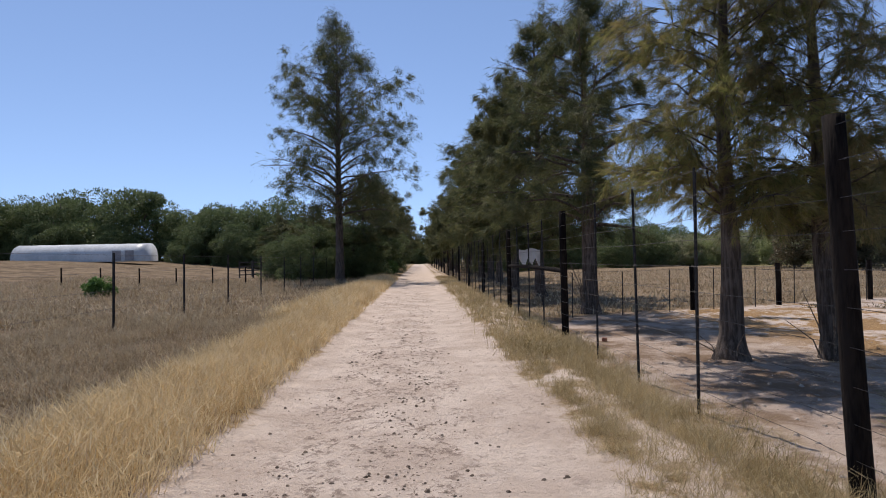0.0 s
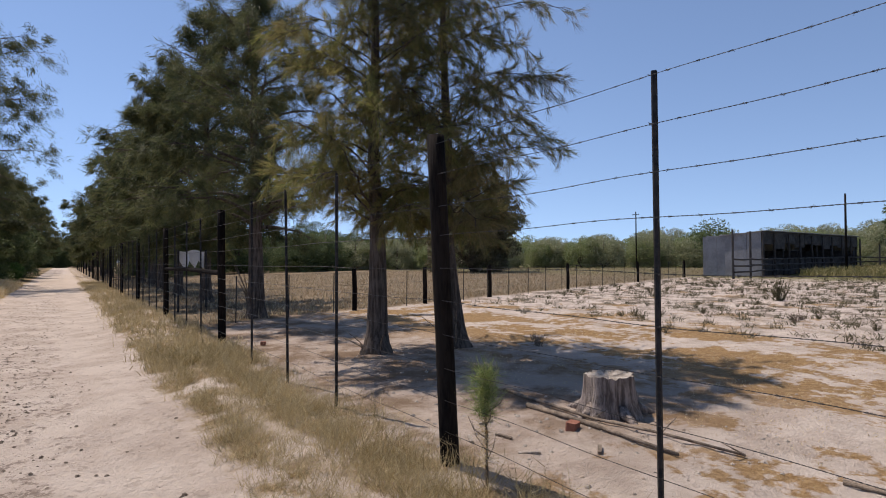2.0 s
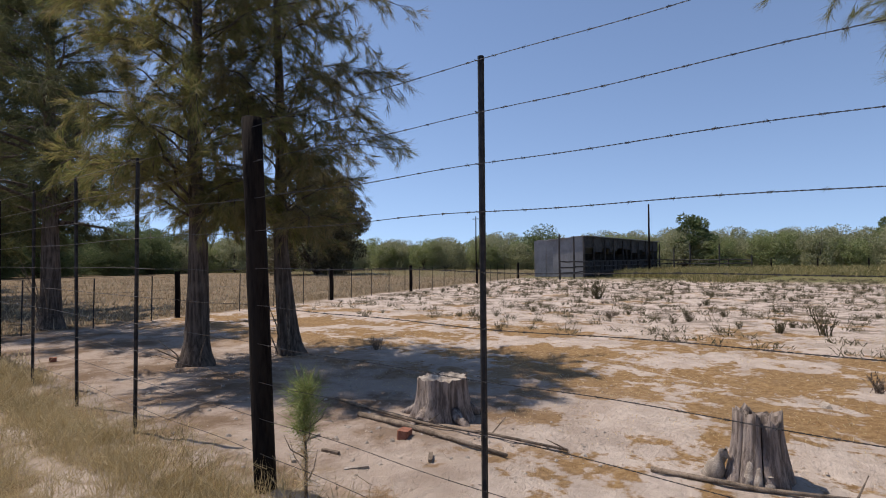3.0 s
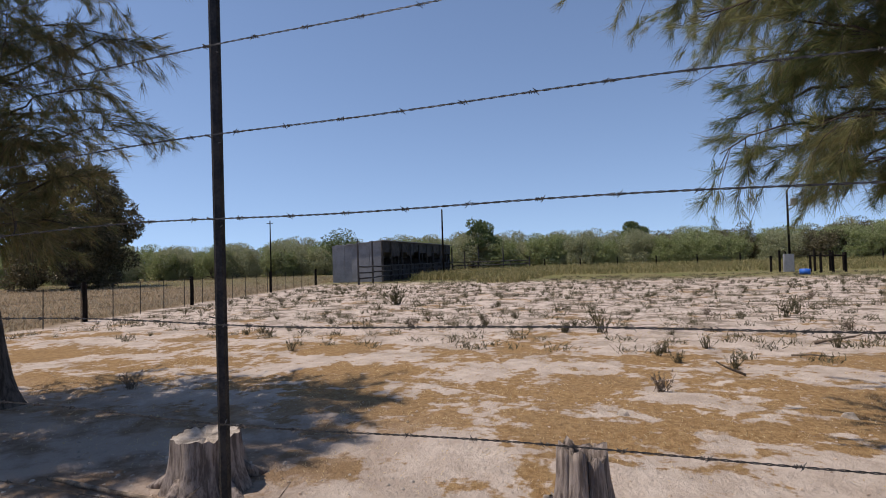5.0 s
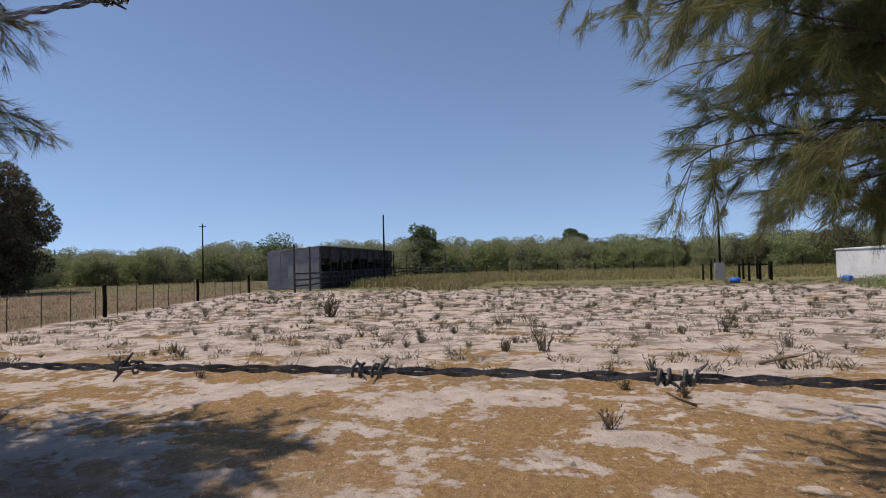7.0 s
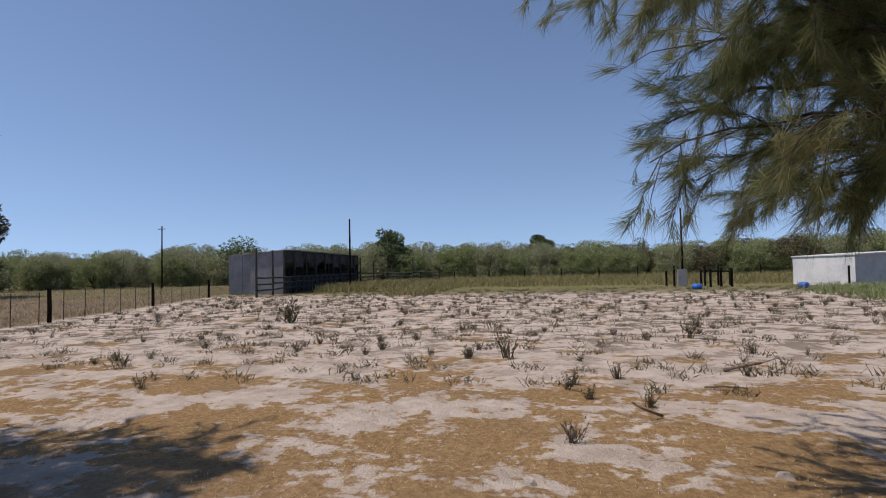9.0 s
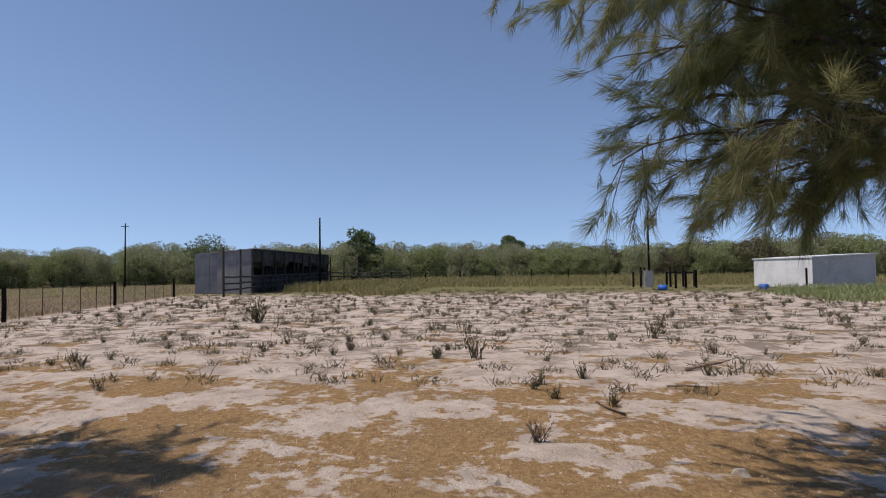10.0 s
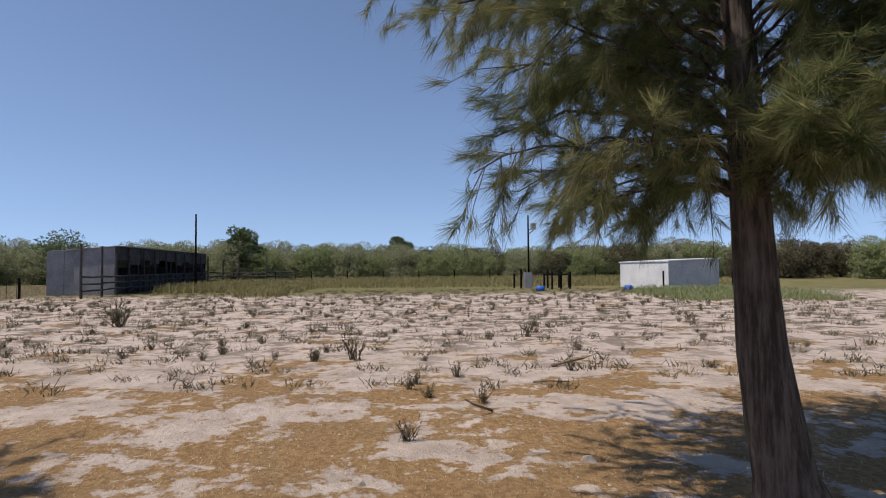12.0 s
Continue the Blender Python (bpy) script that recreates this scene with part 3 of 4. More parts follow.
def build_hills():
    verts, faces = [], []
    n = 60
    for i in range(n + 1):
        a = radians(-10 + 150 * i / n)
        r = 1300
        h = 16 + 12 * math.sin(i * 0.35 + 1) + 7 * math.sin(i * 0.9) + 24 * math.exp(-((i - 17) / 5) ** 2)
        verts += [(r * math.sin(a), r * math.cos(a), -2), (1.05 * r * math.sin(a), 1.05 * r * math.cos(a), h), (1.12 * r * math.sin(a), 1.12 * r * math.cos(a), -2)]
    for i in range(n):
        k = 3 * i
        faces += [(k, k + 3, k + 4, k + 1), (k + 1, k + 4, k + 5, k + 2)]
    tagged(mesh_ob("backdrop", verts, faces, M_HAZY_HILL, smooth=True), "low hills on the horizon, coloured with blue haze", "hill", kind="structure")


build_hills()

# ---- the wire fence beside the track ----
LEVELS = (2.20, 1.985, 1.768, 1.570, 1.335, 1.11, 0.89, 0.67, 0.45, 0.24)
POST_Y = (-3.2, 3.18, 9.83, 15.94)
POLE_Y = (-1.7, -0.2, 1.52, 5.05, 6.45, 7.95, 11.4, 12.9, 14.4)


def wire_mesh(y0, y1, z, twist_from, twist_to, rng):
    g = Geo()
    sag = lambda y: 0.006 * math.sin(y * 1.9 + z * 7) + 0.004 * math.sin(y * 5.3 + z * 3)
    off = lambda y: FENCE_X - 0.028 + 0.004 * math.sin(y * 2.3 + z)
    for a, b, r in ((y0, twist_from, 0.0022), (twist_to, y1, 0.0022)):
        if b - a > 0.3:
            ys = np.linspace(a, b, max(3, int((b - a) / 0.8)))
            g.tube([(off(y), y, z + sag(y)) for y in ys], r, 4, False)
    ys = np.arange(twist_from, twist_to, 0.008)
    for ph in (0, math.pi):
        g.tube([(off(y) + 0.0013 * math.cos(y * 150 + ph), y, z + sag(y) + 0.0013 * math.sin(y * 150 + ph)) for y in ys], 0.0012, 3, False)
    spots = [(off(y), y, z + sag(y)) for y in np.arange(twist_from + rng.uniform(0, 0.13), twist_to, 0.137)]
    return g, spots


def barb_mesh():
    g = Geo()
    for k, y in ((0, -0.006), (1, 0.004)):
        a = 0.6 + k * 1.5
        c, s = math.cos(a), math.sin(a)
        g.tube([(c * 0.0078, y - 0.004, s * 0.0078), (c * 0.003, y, s * 0.003), (-c * 0.003, y + 0.003, -s * 0.003), (-c * 0.0078, y + 0.007, -s * 0.0078)], [0.0004, 0.0009, 0.0009, 0.0004], 4, True)
        g.tube([(0.0033 * math.cos(t), y + 0.0012 * t / 2, 0.0033 * math.sin(t)) for t in np.linspace(0, 9, 12)], 0.0009, 4, True)
    return g


def build_fence():
    rng = random.Random(17)
    fence = thing("wire_fence", (0, 0, 0), "tall barbed-wire fence of tarred posts and thin steel uprights", "fence")
    for y in POST_Y + (22.5, 29, 36, 43, 50, 58, 66, 75, 85, 96, 108, 122):
        g = Geo()
        lx, ly = (-0.03, 0.10) if y == 3.18 else (rng.uniform(-0.03, 0.03), rng.uniform(-0.04, 0.04))
        zg = float(height_at(FENCE_X, y))
        g.tube([(FENCE_X + 0.03 + lx * t, y + ly * t, zg - 0.05 + 2.31 * t) for t in np.linspace(0, 1, 8)], [0.066, 0.064, 0.066, 0.063, 0.064, 0.062, 0.062, 0.060], 12, True, 0.03, rng)
        g.put("post", M_POST, fence, "tarred round timber post", True)
    for y in POLE_Y + tuple(np.arange(17.5, 60, 1.6)):
        lean = rng.uniform(-0.05, 0.05) if y not in (1.52,) else 0.0
        zg = float(height_at(FENCE_X, y))
        g = Geo().tube([(FENCE_X, y + lean * t, zg - 0.03 + 2.27 * t) for t in (0, 0.35, 0.7, 1)], 0.0135, 6)
        g.tube([(FENCE_X + 0.013, y, zg), (FENCE_X + 0.013, y + lean, zg + 2.2)], 0.006, 4)
        g.put("upright", M_STEEL, fence, "thin dark steel upright")
    brace = Geo().tube([(FENCE_X + 0.03, 9.8, 1.20), (FENCE_X + 0.03, 12.8, 1.24), (FENCE_X + 0.03, 15.95, 1.22)], 0.045, 8)
    brace.put("brace_rail", M_POST, fence, "horizontal timber brace between two posts")
    barb_data = None
    for z in LEVELS:
        g, spots = wire_mesh(-8, 124, z, -1.2, 4.6, rng)
        wire = g.put("wire", M_WIRE, fence)
        for s in spots:
            m = pose(*s, rng.uniform(0, 360) * 0, rng.uniform(0, 360), 0)
            if z > 0.8 and -0.5 < s[1] < 3.2:
                if barb_data is None:
                    ob = barb_mesh().put("barb", M_WIRE, wire)
                    barb_data = ob.data
                else:
                    ob = new("barb", barb_data)
                    ob.parent = wire
                ob.matrix_local = m
    for y in (1.52, 5.05, 6.45):
        for z in LEVELS:
            tie = Geo().tube([(FENCE_X - 0.018, y - 0.02, z - 0.012), (FENCE_X + 0.016, y, z), (FENCE_X - 0.018, y + 0.02, z + 0.012)], 0.0018, 4)
            tie.put("wire_tie", M_WIRE, fence)


build_fence()


def line_fence(name, label, posts, tall, droppers, wires, thick, reach, thin=0.014):
    """A low fence along a line: heavier posts, thin droppers, plain wires."""
    f = thing(name, (0, 0, 0), label, "fence")
    for x, y in posts:
        z = float(height_at(x, y))
        Geo().tube([(x, y, z - 0.05), (x + 0.01, y, z + tall * 0.5), (x, y + 0.01, z + tall)], [thick, thick, thick * 0.95], 8).put("post", M_POST, f)
    for x, y in droppers:
        z = float(height_at(x, y))
        Geo().tube([(x, y, z - 0.03), (x + 0.02, y, z + tall * 0.92)], thin, 5).put("dropper", M_STEEL, f)
    for z in wires:
        Geo().tube([(x, y, z + float(height_at(x, y))) for x, y in reach], 0.003, 4).put("wire", M_WIRE, f)


cross = lambda x: (x, 12.2 + 0.29 * x)
line_fence("cross_fence", "low wire fence with dark posts between sand and dry paddock", [cross(x) for x in (7.0, 9.8, 13.2, 19.0, 27.0, 35.0)], 1.15,
           [cross(x) for x in np.arange(3.6, 36, 1.35)], (0.35, 0.7, 1.05), 0.07, [cross(2.6), cross(20), cross(36)])
line_fence("west_fence", "old wire fence with dark steel posts in dry grass", [], 1.9,
           [(-6.9, y) for y in (13, 16.8, 20.6, 24.8, 29, 33, 37, 42, 47, 53)], (0.5, 0.9, 1.3, 1.7), 0.03, [(-6.9, 8), (-6.9, 30), (-6.9, 60)], 0.03)
line_fence("field_fence", "distant wire fence with short dark posts in the west field", [(x, 40 + 0.05 * x) for x in (-28, -24, -21.5, -19, -16.6, -14.2, -12)], 1.2, [], (0.4, 0.8, 1.1), 0.05, [(-34, 38.3), (-10, 39.5)])
line_fence("boundary_fence", "distant wire fence with short dark posts before the orchard", [(66 + 0.02 * y, y) for y in range(-44, 27, 4)], 1.25, [], (0.4, 0.8, 1.15), 0.07, [(65, -46), (66.4, 26)])

# ---- stumps, fallen wood and small things by the fence ----
def stump(at, label, r_base, r_top, h, seed, ragged):
    """A cut tree stump: fluted sides flaring to roots, a broken top."""
    rng = np.random.default_rng(seed)
    root = thing("tree_stump", (at[0], at[1], float(height_at(*at)) - 0.015), label, "stump")
    sides, rings = 40, 9
    flute = 0.10 * np.sin(np.arange(sides) * 2 * math.pi / sides * 5 + seed) + 0.06 * rng.normal(size=sides)
    top = rng.uniform(-1, 1, sides) * ragged + 0.5 * ragged * np.sin(np.arange(sides) * 0.9)
    verts, faces = [], []
    for k in range(rings):
        t = k / (rings - 1)
        r = r_top + (r_base - r_top) * (1 - t) ** 2.6
        for i in range(sides):
            a = 2 * math.pi * i / sides
            rr = r * (1 + flute[i] * (0.5 + (1 - t) * 1.2))
            verts.append((rr * math.cos(a), rr * math.sin(a), t * (h + top[i] * t)))
    for k in range(rings - 1):
        for i in range(sides):
            a, b = k * sides + i, k * sides + (i + 1) % sides
            faces.append((a, b, b + sides, a + sides))
    mesh_ob("bark", verts, faces, M_STUMP, root, smooth=True)
    tv = [(0, 0, h - 0.02 - ragged * 0.6)]
    for f in (0.5, 0.985):
        for i in range(sides):
            x, y, z = verts[(rings - 1) * sides + i]
            tv.append((x * f, y * f, z - 0.006 - (0.03 + ragged) * (1 - f) * rng.uniform(0.5, 1)))
    tf = [(0, 1 + i, 1 + (i + 1) % sides) for i in range(sides)]
    tf += [(1 + i, 1 + sides + i, 1 + sides + (i + 1) % sides, 1 + (i + 1) % sides) for i in range(sides)]
    mesh_ob("cut_top", tv, tf, M_CUT, root)
    for i in range(5):
        a = i * 1.27 + seed
        p = [(r_base * k * math.cos(a + 0.1 * k), r_base * k * math.sin(a + 0.1 * k), z) for k, z in ((0.7, 0.10), (1.0, 0.05), (1.35, 0.012), (1.6, -0.02))]
        Geo().tube(p, [0.06, 0.045, 0.028, 0.012], 7).put("root", M_STUMP, root, smooth=True)
    return root


def splinter_stump(at):
    """The split stump: a grey shell parted by deep clefts, pale torn wood at its foot, a chunk leaning off."""
    rng = np.random.default_rng(4)
    root = thing("tree_stump", (at[0], at[1], float(height_at(*at)) - 0.015), "split grey tree stump with deep clefts and pale torn foot", "stump")
    root.scale = (0.86, 0.86, 1.0)
    clefts = (2.7, 3.5, 4.6, 5.7, 0.6, 1.7)
    edges = sorted(clefts)
    for a0, a1 in zip(edges, edges[1:] + [edges[0] + 2 * math.pi]):
        n, rings = 7, 8
        height = rng.uniform(0.36, 0.45)
        ragged = rng.uniform(-0.03, 0.025, n)
        v, f = [], []
        for inner in (0, 1):
            for k in range(rings):
                t = k / (rings - 1)
                for i in range(n):
                    u = i / (n - 1)
                    a = a0 + 0.03 + (a1 - a0 - 0.06) * u
                    r = 0.15 + 0.075 * (1 - t) ** 2.2 + 0.018 * math.sin(math.pi * u) + 0.007 * math.sin(9 * a + 4 * t)
                    r = r - (0.055 if inner else 0.0)
                    v.append((r * math.cos(a), r * math.sin(a), t * (height + ragged[i] - 0.02 * inner)))
        m = rings * n
        for k in range(rings - 1):
            for i in range(n - 1):
                q = k * n + i
                f += [(q, q + 1, q + n + 1, q + n), (m + q + 1, m + q, m + q + n, m + q + n + 1)]
            q = k * n
            f += [(q + n, m + q + n, m + q, q), (q + n - 1, m + q + n - 1, m + q + 2 * n - 1, q + 2 * n - 1)]
        q = (rings - 1) * n
        f += [(q + i, q + i + 1, m + q + i + 1, m + q + i) for i in range(n - 1)]
        mesh_ob("slab", v, f, M_STUMP, root, "weathered grey slab", True)
    for a, r, h, w, tilt in ((3.05, 0.20, 0.20, 0.045, -8), (3.35, 0.205, 0.16, 0.04, -9), (3.7, 0.205, 0.12, 0.045, -10)):
        g = Geo().tube([(0, 0, -0.02), (0.006, 0.004, h * 0.4), (0, -0.004, h * 0.8), (0.004, 0, h)], [w, w * 0.85, w * 0.55, w * 0.12], 8, True, 0.15, random.Random(int(a * 100)))
        ob = g.put("torn_wood", M_CUT, root, "pale torn wood at the foot", True)
        ob.matrix_local = pose(r * math.cos(a), r * math.sin(a), 0, 0, -tilt, math.degrees(a) + 180)
    g = Geo().tube([(0, 0, -0.03), (0.0, 0.01, 0.10), (0.01, 0, 0.20), (0.01, 0, 0.25)], [0.075, 0.065, 0.04, 0.012], 9, True, 0.18, random.Random(6))
    ob = g.put("chunk", M_CUT, root, "broken chunk leaning off the stump", True)
    ob.matrix_local = pose(-0.12, 0.29, 0, 28, -10, 0)


def fallen(name, pts, r, label, category="branch", twigs=0, seed=1):
    rng = random.Random(seed)
    p0 = Vector((pts[0][0], pts[0][1], float(height_at(pts[0][0], pts[0][1]))))
    root = thing(name, p0, label, category)
    path = [Vector((x, y, float(height_at(x, y)) + z)) - p0 for x, y, z in pts]
    Geo().tube(path, [r * (1 - 0.45 * i / (len(path) - 1)) for i in range(len(path))], 7, True, 0.12, rng).put("stem", M_DEADWOOD, root, smooth=True)
    for k in range(twigs):
        a = path[rng.randrange(1, len(path))]
        b = a + Vector((rng.uniform(-0.2, 0.2), rng.uniform(-0.2, 0.2), rng.uniform(0.02, 0.12)))
        Geo().tube([a, b], [r * 0.4, r * 0.15], 4).put("twig", M_DEADWOOD, root)


def pebble(rng, s):
    v = [(0.9, 0, 0), (0.3, 0.85, 0), (-0.7, 0.5, 0), (-0.8, -0.5, 0), (0.2, -0.9, 0), (0.5, 0.1, 0.6), (-0.3, 0.3, 0.7), (-0.2, -0.4, 0.55)]
    v = [(x * s * rng.uniform(0.7, 1.2), y * s * rng.uniform(0.7, 1.2), z * s * rng.uniform(0.6, 1.1) - 0.1 * s) for x, y, z in v]
    f = [(0, 1, 5), (1, 6, 5), (1, 2, 6), (2, 3, 6), (3, 7, 6), (3, 4, 7), (4, 5, 7), (4, 0, 5), (5, 6, 7)]
    return v, f


def stones(name, label, spots, sizes, material, seed):
    rng = random.Random(seed)
    verts, faces = [], []
    for (x, y), s in zip(spots, sizes):
        v, f = pebble(rng, s)
        a, b = rng.uniform(0, 6.28), len(verts)
        z = float(height_at(x, y))
        verts += [(x + p * math.cos(a) - q * math.sin(a), y + p * math.sin(a) + q * math.cos(a), z + w) for p, q, w in v]
        faces += [tuple(b + k for k in g) for g in f]
    tagged(mesh_ob(name, verts, faces, material), label, "stones", kind="stuff")


def build_small():
    stump((4.47, 3.42), "weathered grey tree stump with flared fluted base in shade", 0.29, 0.22, 0.37, 3, 0.012)
    splinter_stump((4.62, 0.95))
    fallen("fallen_pole", [(3.95, 3.95, 0.02), (3.94, 3.4, 0.022), (3.92, 2.9, 0.02), (3.92, 2.37, 0.02)], 0.026, "long thin brown pole lying on the sand", "pole")
    fallen("fallen_branch", [(4.22, 4.6, 0.02), (4.12, 3.9, 0.03), (4.10, 3.3, 0.02), (4.2, 2.7, 0.03), (4.3, 2.1, 0.015)], 0.018, "dark crooked branch lying before a stump", twigs=3, seed=2)
    fallen("fallen_branch", [(4.28, 1.5, 0.02), (4.36, 1.15, 0.02), (4.42, 0.9, 0.02), (4.6, 0.45, 0.03)], 0.020, "thin dark branch lying against a split stump", twigs=1, seed=3)
    fallen("driftwood", [(11.5, -1.75, 0.02), (11.55, -1.95, 0.06), (11.65, -2.3, 0.10)], 0.03, "forked dead branch lying on the open sand", twigs=3, seed=5)
    fallen("dry_stick", [(10.32, -1.2, 0.02), (10.25, -1.4, 0.05), (10.3, -1.7, 0.02)], 0.015, "dry grey stick lying on the open sand", twigs=1, seed=6)
    fallen("dry_stick", [(8.75, -0.42, 0.02), (8.60, -0.22, 0.12), (8.55, -0.1, 0.20)], 0.016, "short stick standing out of the sand", seed=7)
    for k, (x, y, rz) in enumerate(((3.55, 2.75, 40), (3.2, 3.4, 100), (3.3, 3.75, 10), (3.1, 3.0, 150), (2.95, 3.5, 60))):
        g = Geo().box(pose(0, 0, 0), 0.16, 0.03, 0.018, 0.006)
        ob = g.put("wood_chip", M_CUT if k > 1 else M_DEADWOOD)
        ob.matrix_world = pose(x, y, float(height_at(x, y)), 0, 0, rz)
        tagged(ob, "short chip of split wood on the sand", "wood chip", "wood chips")
    for x, y, rz in ((3.74, 3.19, 25), (3.12, 9.5, 70)):
        ob = Geo().box(pose(0, 0, 0), 0.13, 0.085, 0.07, 0.012).put("brick_piece", M_BRICK)
        ob.matrix_world = pose(x, y, float(height_at(x, y)) - 0.01, 4, 3, rz)
        tagged(ob, "broken red brick lying on the sand", "brick")
    stones("pale_rock", "pale lumps of hard sand in the tree's shade", [(7.23, -1.0), (6.81, 0.85)], [0.10, 0.09], M_CUT, 8)
    rng = random.Random(12)
    heaps = [(rng.choice((rng.gauss(-1.0, 0.2), rng.gauss(-0.3, 0.28), rng.gauss(0.0, 0.3))), 1.6 + 24 * rng.random() ** 1.8, rng.uniform(0.05, 0.22)) for _ in range(150)]
    spots = []
    while len(spots) < 3400:
        x, y, w = rng.choice(heaps) if rng.random() < 0.8 else (rng.uniform(-1.3, 1.0), 1.5 + 20 * rng.random() ** 1.6, 0.3)
        x, y = rng.gauss(x, w), rng.gauss(y, w * 1.6)
        if -1.55 < x < 1.2 and y > 1.2:
            spots.append((x, y))
    stones("road_clods", "brown clods and crumbs scattered on the track", spots, [0.005 + 0.022 * rng.random() ** 3 for _ in spots], M_DEADWOOD, 13)
    spots = [(rng.uniform(2.7, 9), rng.uniform(-3, 9)) for _ in range(1500)]
    stones("field_crumbs", "bits of bark and crumbs scattered under the trees", spots, [0.006 + 0.018 * rng.random() ** 3 for _ in spots], M_CLOD, 14)
    spots = [(2.6 + 2.4 * rng.random(), rng.uniform(1.8, 9)) for _ in range(420)]
    stones("bark_litter", "pale chips of bark and stone littered under the trees", spots, [0.008 + 0.028 * rng.random() ** 2.5 for _ in spots], M_CUT, 15)


build_small()


def sapling(at, h):
    rng = np.random.default_rng(77)
    root = thing("young_tree", (at[0], at[1], float(height_at(*at))), "small green sapling with needle tuft beside the fence post", "sapling")
    Geo().tube([(0, 0, -0.02), (0.01, 0.01, h * 0.4), (0.0, 0.02, h * 0.75), (0.01, 0.02, h * 0.95)], [0.011, 0.009, 0.006, 0.003], 6).put("stem", M_DEADWOOD, root)
    n = 1100
    t = rng.uniform(0.5, 1.0, n) ** 0.8
    base = np.stack([0.01 + rng.normal(0, 0.03, n), 0.02 + rng.normal(0, 0.03, n), h * t * 0.93], 1)
    d = rng.normal(0, 0.8, (n, 3)) + np.array([0, 0, 0.7])
    tri_ob("needles", blades(rng, base, d, rng.uniform(0.07, 0.19, n), rng.uniform(0.0025, 0.0045, n)), M_SAPLING, root)
    for k in range(5):
        a, z = 1.3 * k + 0.4, h * (0.18 + 0.1 * k)
        Geo().tube([(0.005, 0.01, z), (0.09 * math.cos(a), 0.09 * math.sin(a), z + 0.07), (0.13 * math.cos(a), 0.13 * math.sin(a), z + 0.16)], [0.004, 0.003, 0.0015], 5).put("twig", M_DEADWOOD, root)
    n = 160
    base = np.stack([rng.normal(0, 0.01, n), rng.normal(0, 0.01, n), rng.uniform(0.1, h * 0.55, n)], 1)
    tri_ob("side_shoot", blades(rng, base, rng.normal(0, 1, (n, 3)) + np.array([0, 0, 0.4]), rng.uniform(0.05, 0.18, n), 0.004), M_STRAW, root)


def basal_shoots(at, n, h, seed):
    """Bare shoots that spring from a trunk's foot."""
    rng = random.Random(seed)
    root = thing("bare_shoots", (at[0], at[1], float(height_at(*at)) - 0.02), "cluster of bare thin shoots at a trunk's foot", "shoots")
    for k in range(n):
        a = rng.uniform(2.2, 4.6)
        d = Vector((math.cos(a), math.sin(a), 0))
        hh = h * rng.uniform(0.5, 1.0)
        Geo().tube([d * 0.16, d * 0.26 + Vector((0, 0, hh * 0.5)), d * (0.4 + rng.uniform(0, 0.3)) + Vector((0, 0, hh))], [0.014, 0.009, 0.004], 5).put("shoot", M_DEADWOOD, root)


basal_shoots((4.33, 14.2), 9, 1.5, 3)
basal_shoots((4.22, 7.48), 4, 0.5, 4)
basal_shoots((5.62, 7.45), 4, 1.1, 6)
sapling((2.54, 2.78), 0.76)


# ---- grass and weeds ----
def grass(name, label, xy, height, width, material, seed, spread=0.35, category="grass"):
    rng = np.random.default_rng(seed)
    n = len(xy)
    base = np.column_stack([xy, height_at(xy[:, 0], xy[:, 1]) - 0.015])
    d = rng.normal(0, spread, (n, 3)) * np.array([1, 1, 0]) + np.array([0.05, -0.05, 1])
    ln = height * rng.uniform(0.35, 1.15, n)
    low = blades(rng, base, d, ln, width * rng.uniform(0.6, 1.4, n))
    # the upper half of the longer blades bends over
    k = rng.random(n) < 0.5
    mid = base[k] + unit(d[k]) * (ln[k] * 0.72)[:, None]
    bend = d[k] + rng.normal(0, 0.9, (k.sum(), 3)) * np.array([1, 1, 0.3])
    top = blades(rng, mid, bend, ln[k] * 0.55, width * 0.9 * rng.uniform(0.6, 1.4, k.sum()))
    tagged(tri_ob(name, np.concatenate([low, top]), material), label, category, kind="stuff")


def clumped(rng, n, x0, x1, y0, y1, clumps, sigma, power=1.0):
    """Points gathered in tufts; power above 1 crowds them towards y0."""
    cx = rng.uniform(x0, x1, clumps)
    cy = y0 + (y1 - y0) * rng.random(clumps) ** power
    k = rng.integers(0, clumps, n)
    return np.column_stack([cx[k] + rng.normal(0, sigma, n), cy[k] + rng.normal(0, sigma, n)])


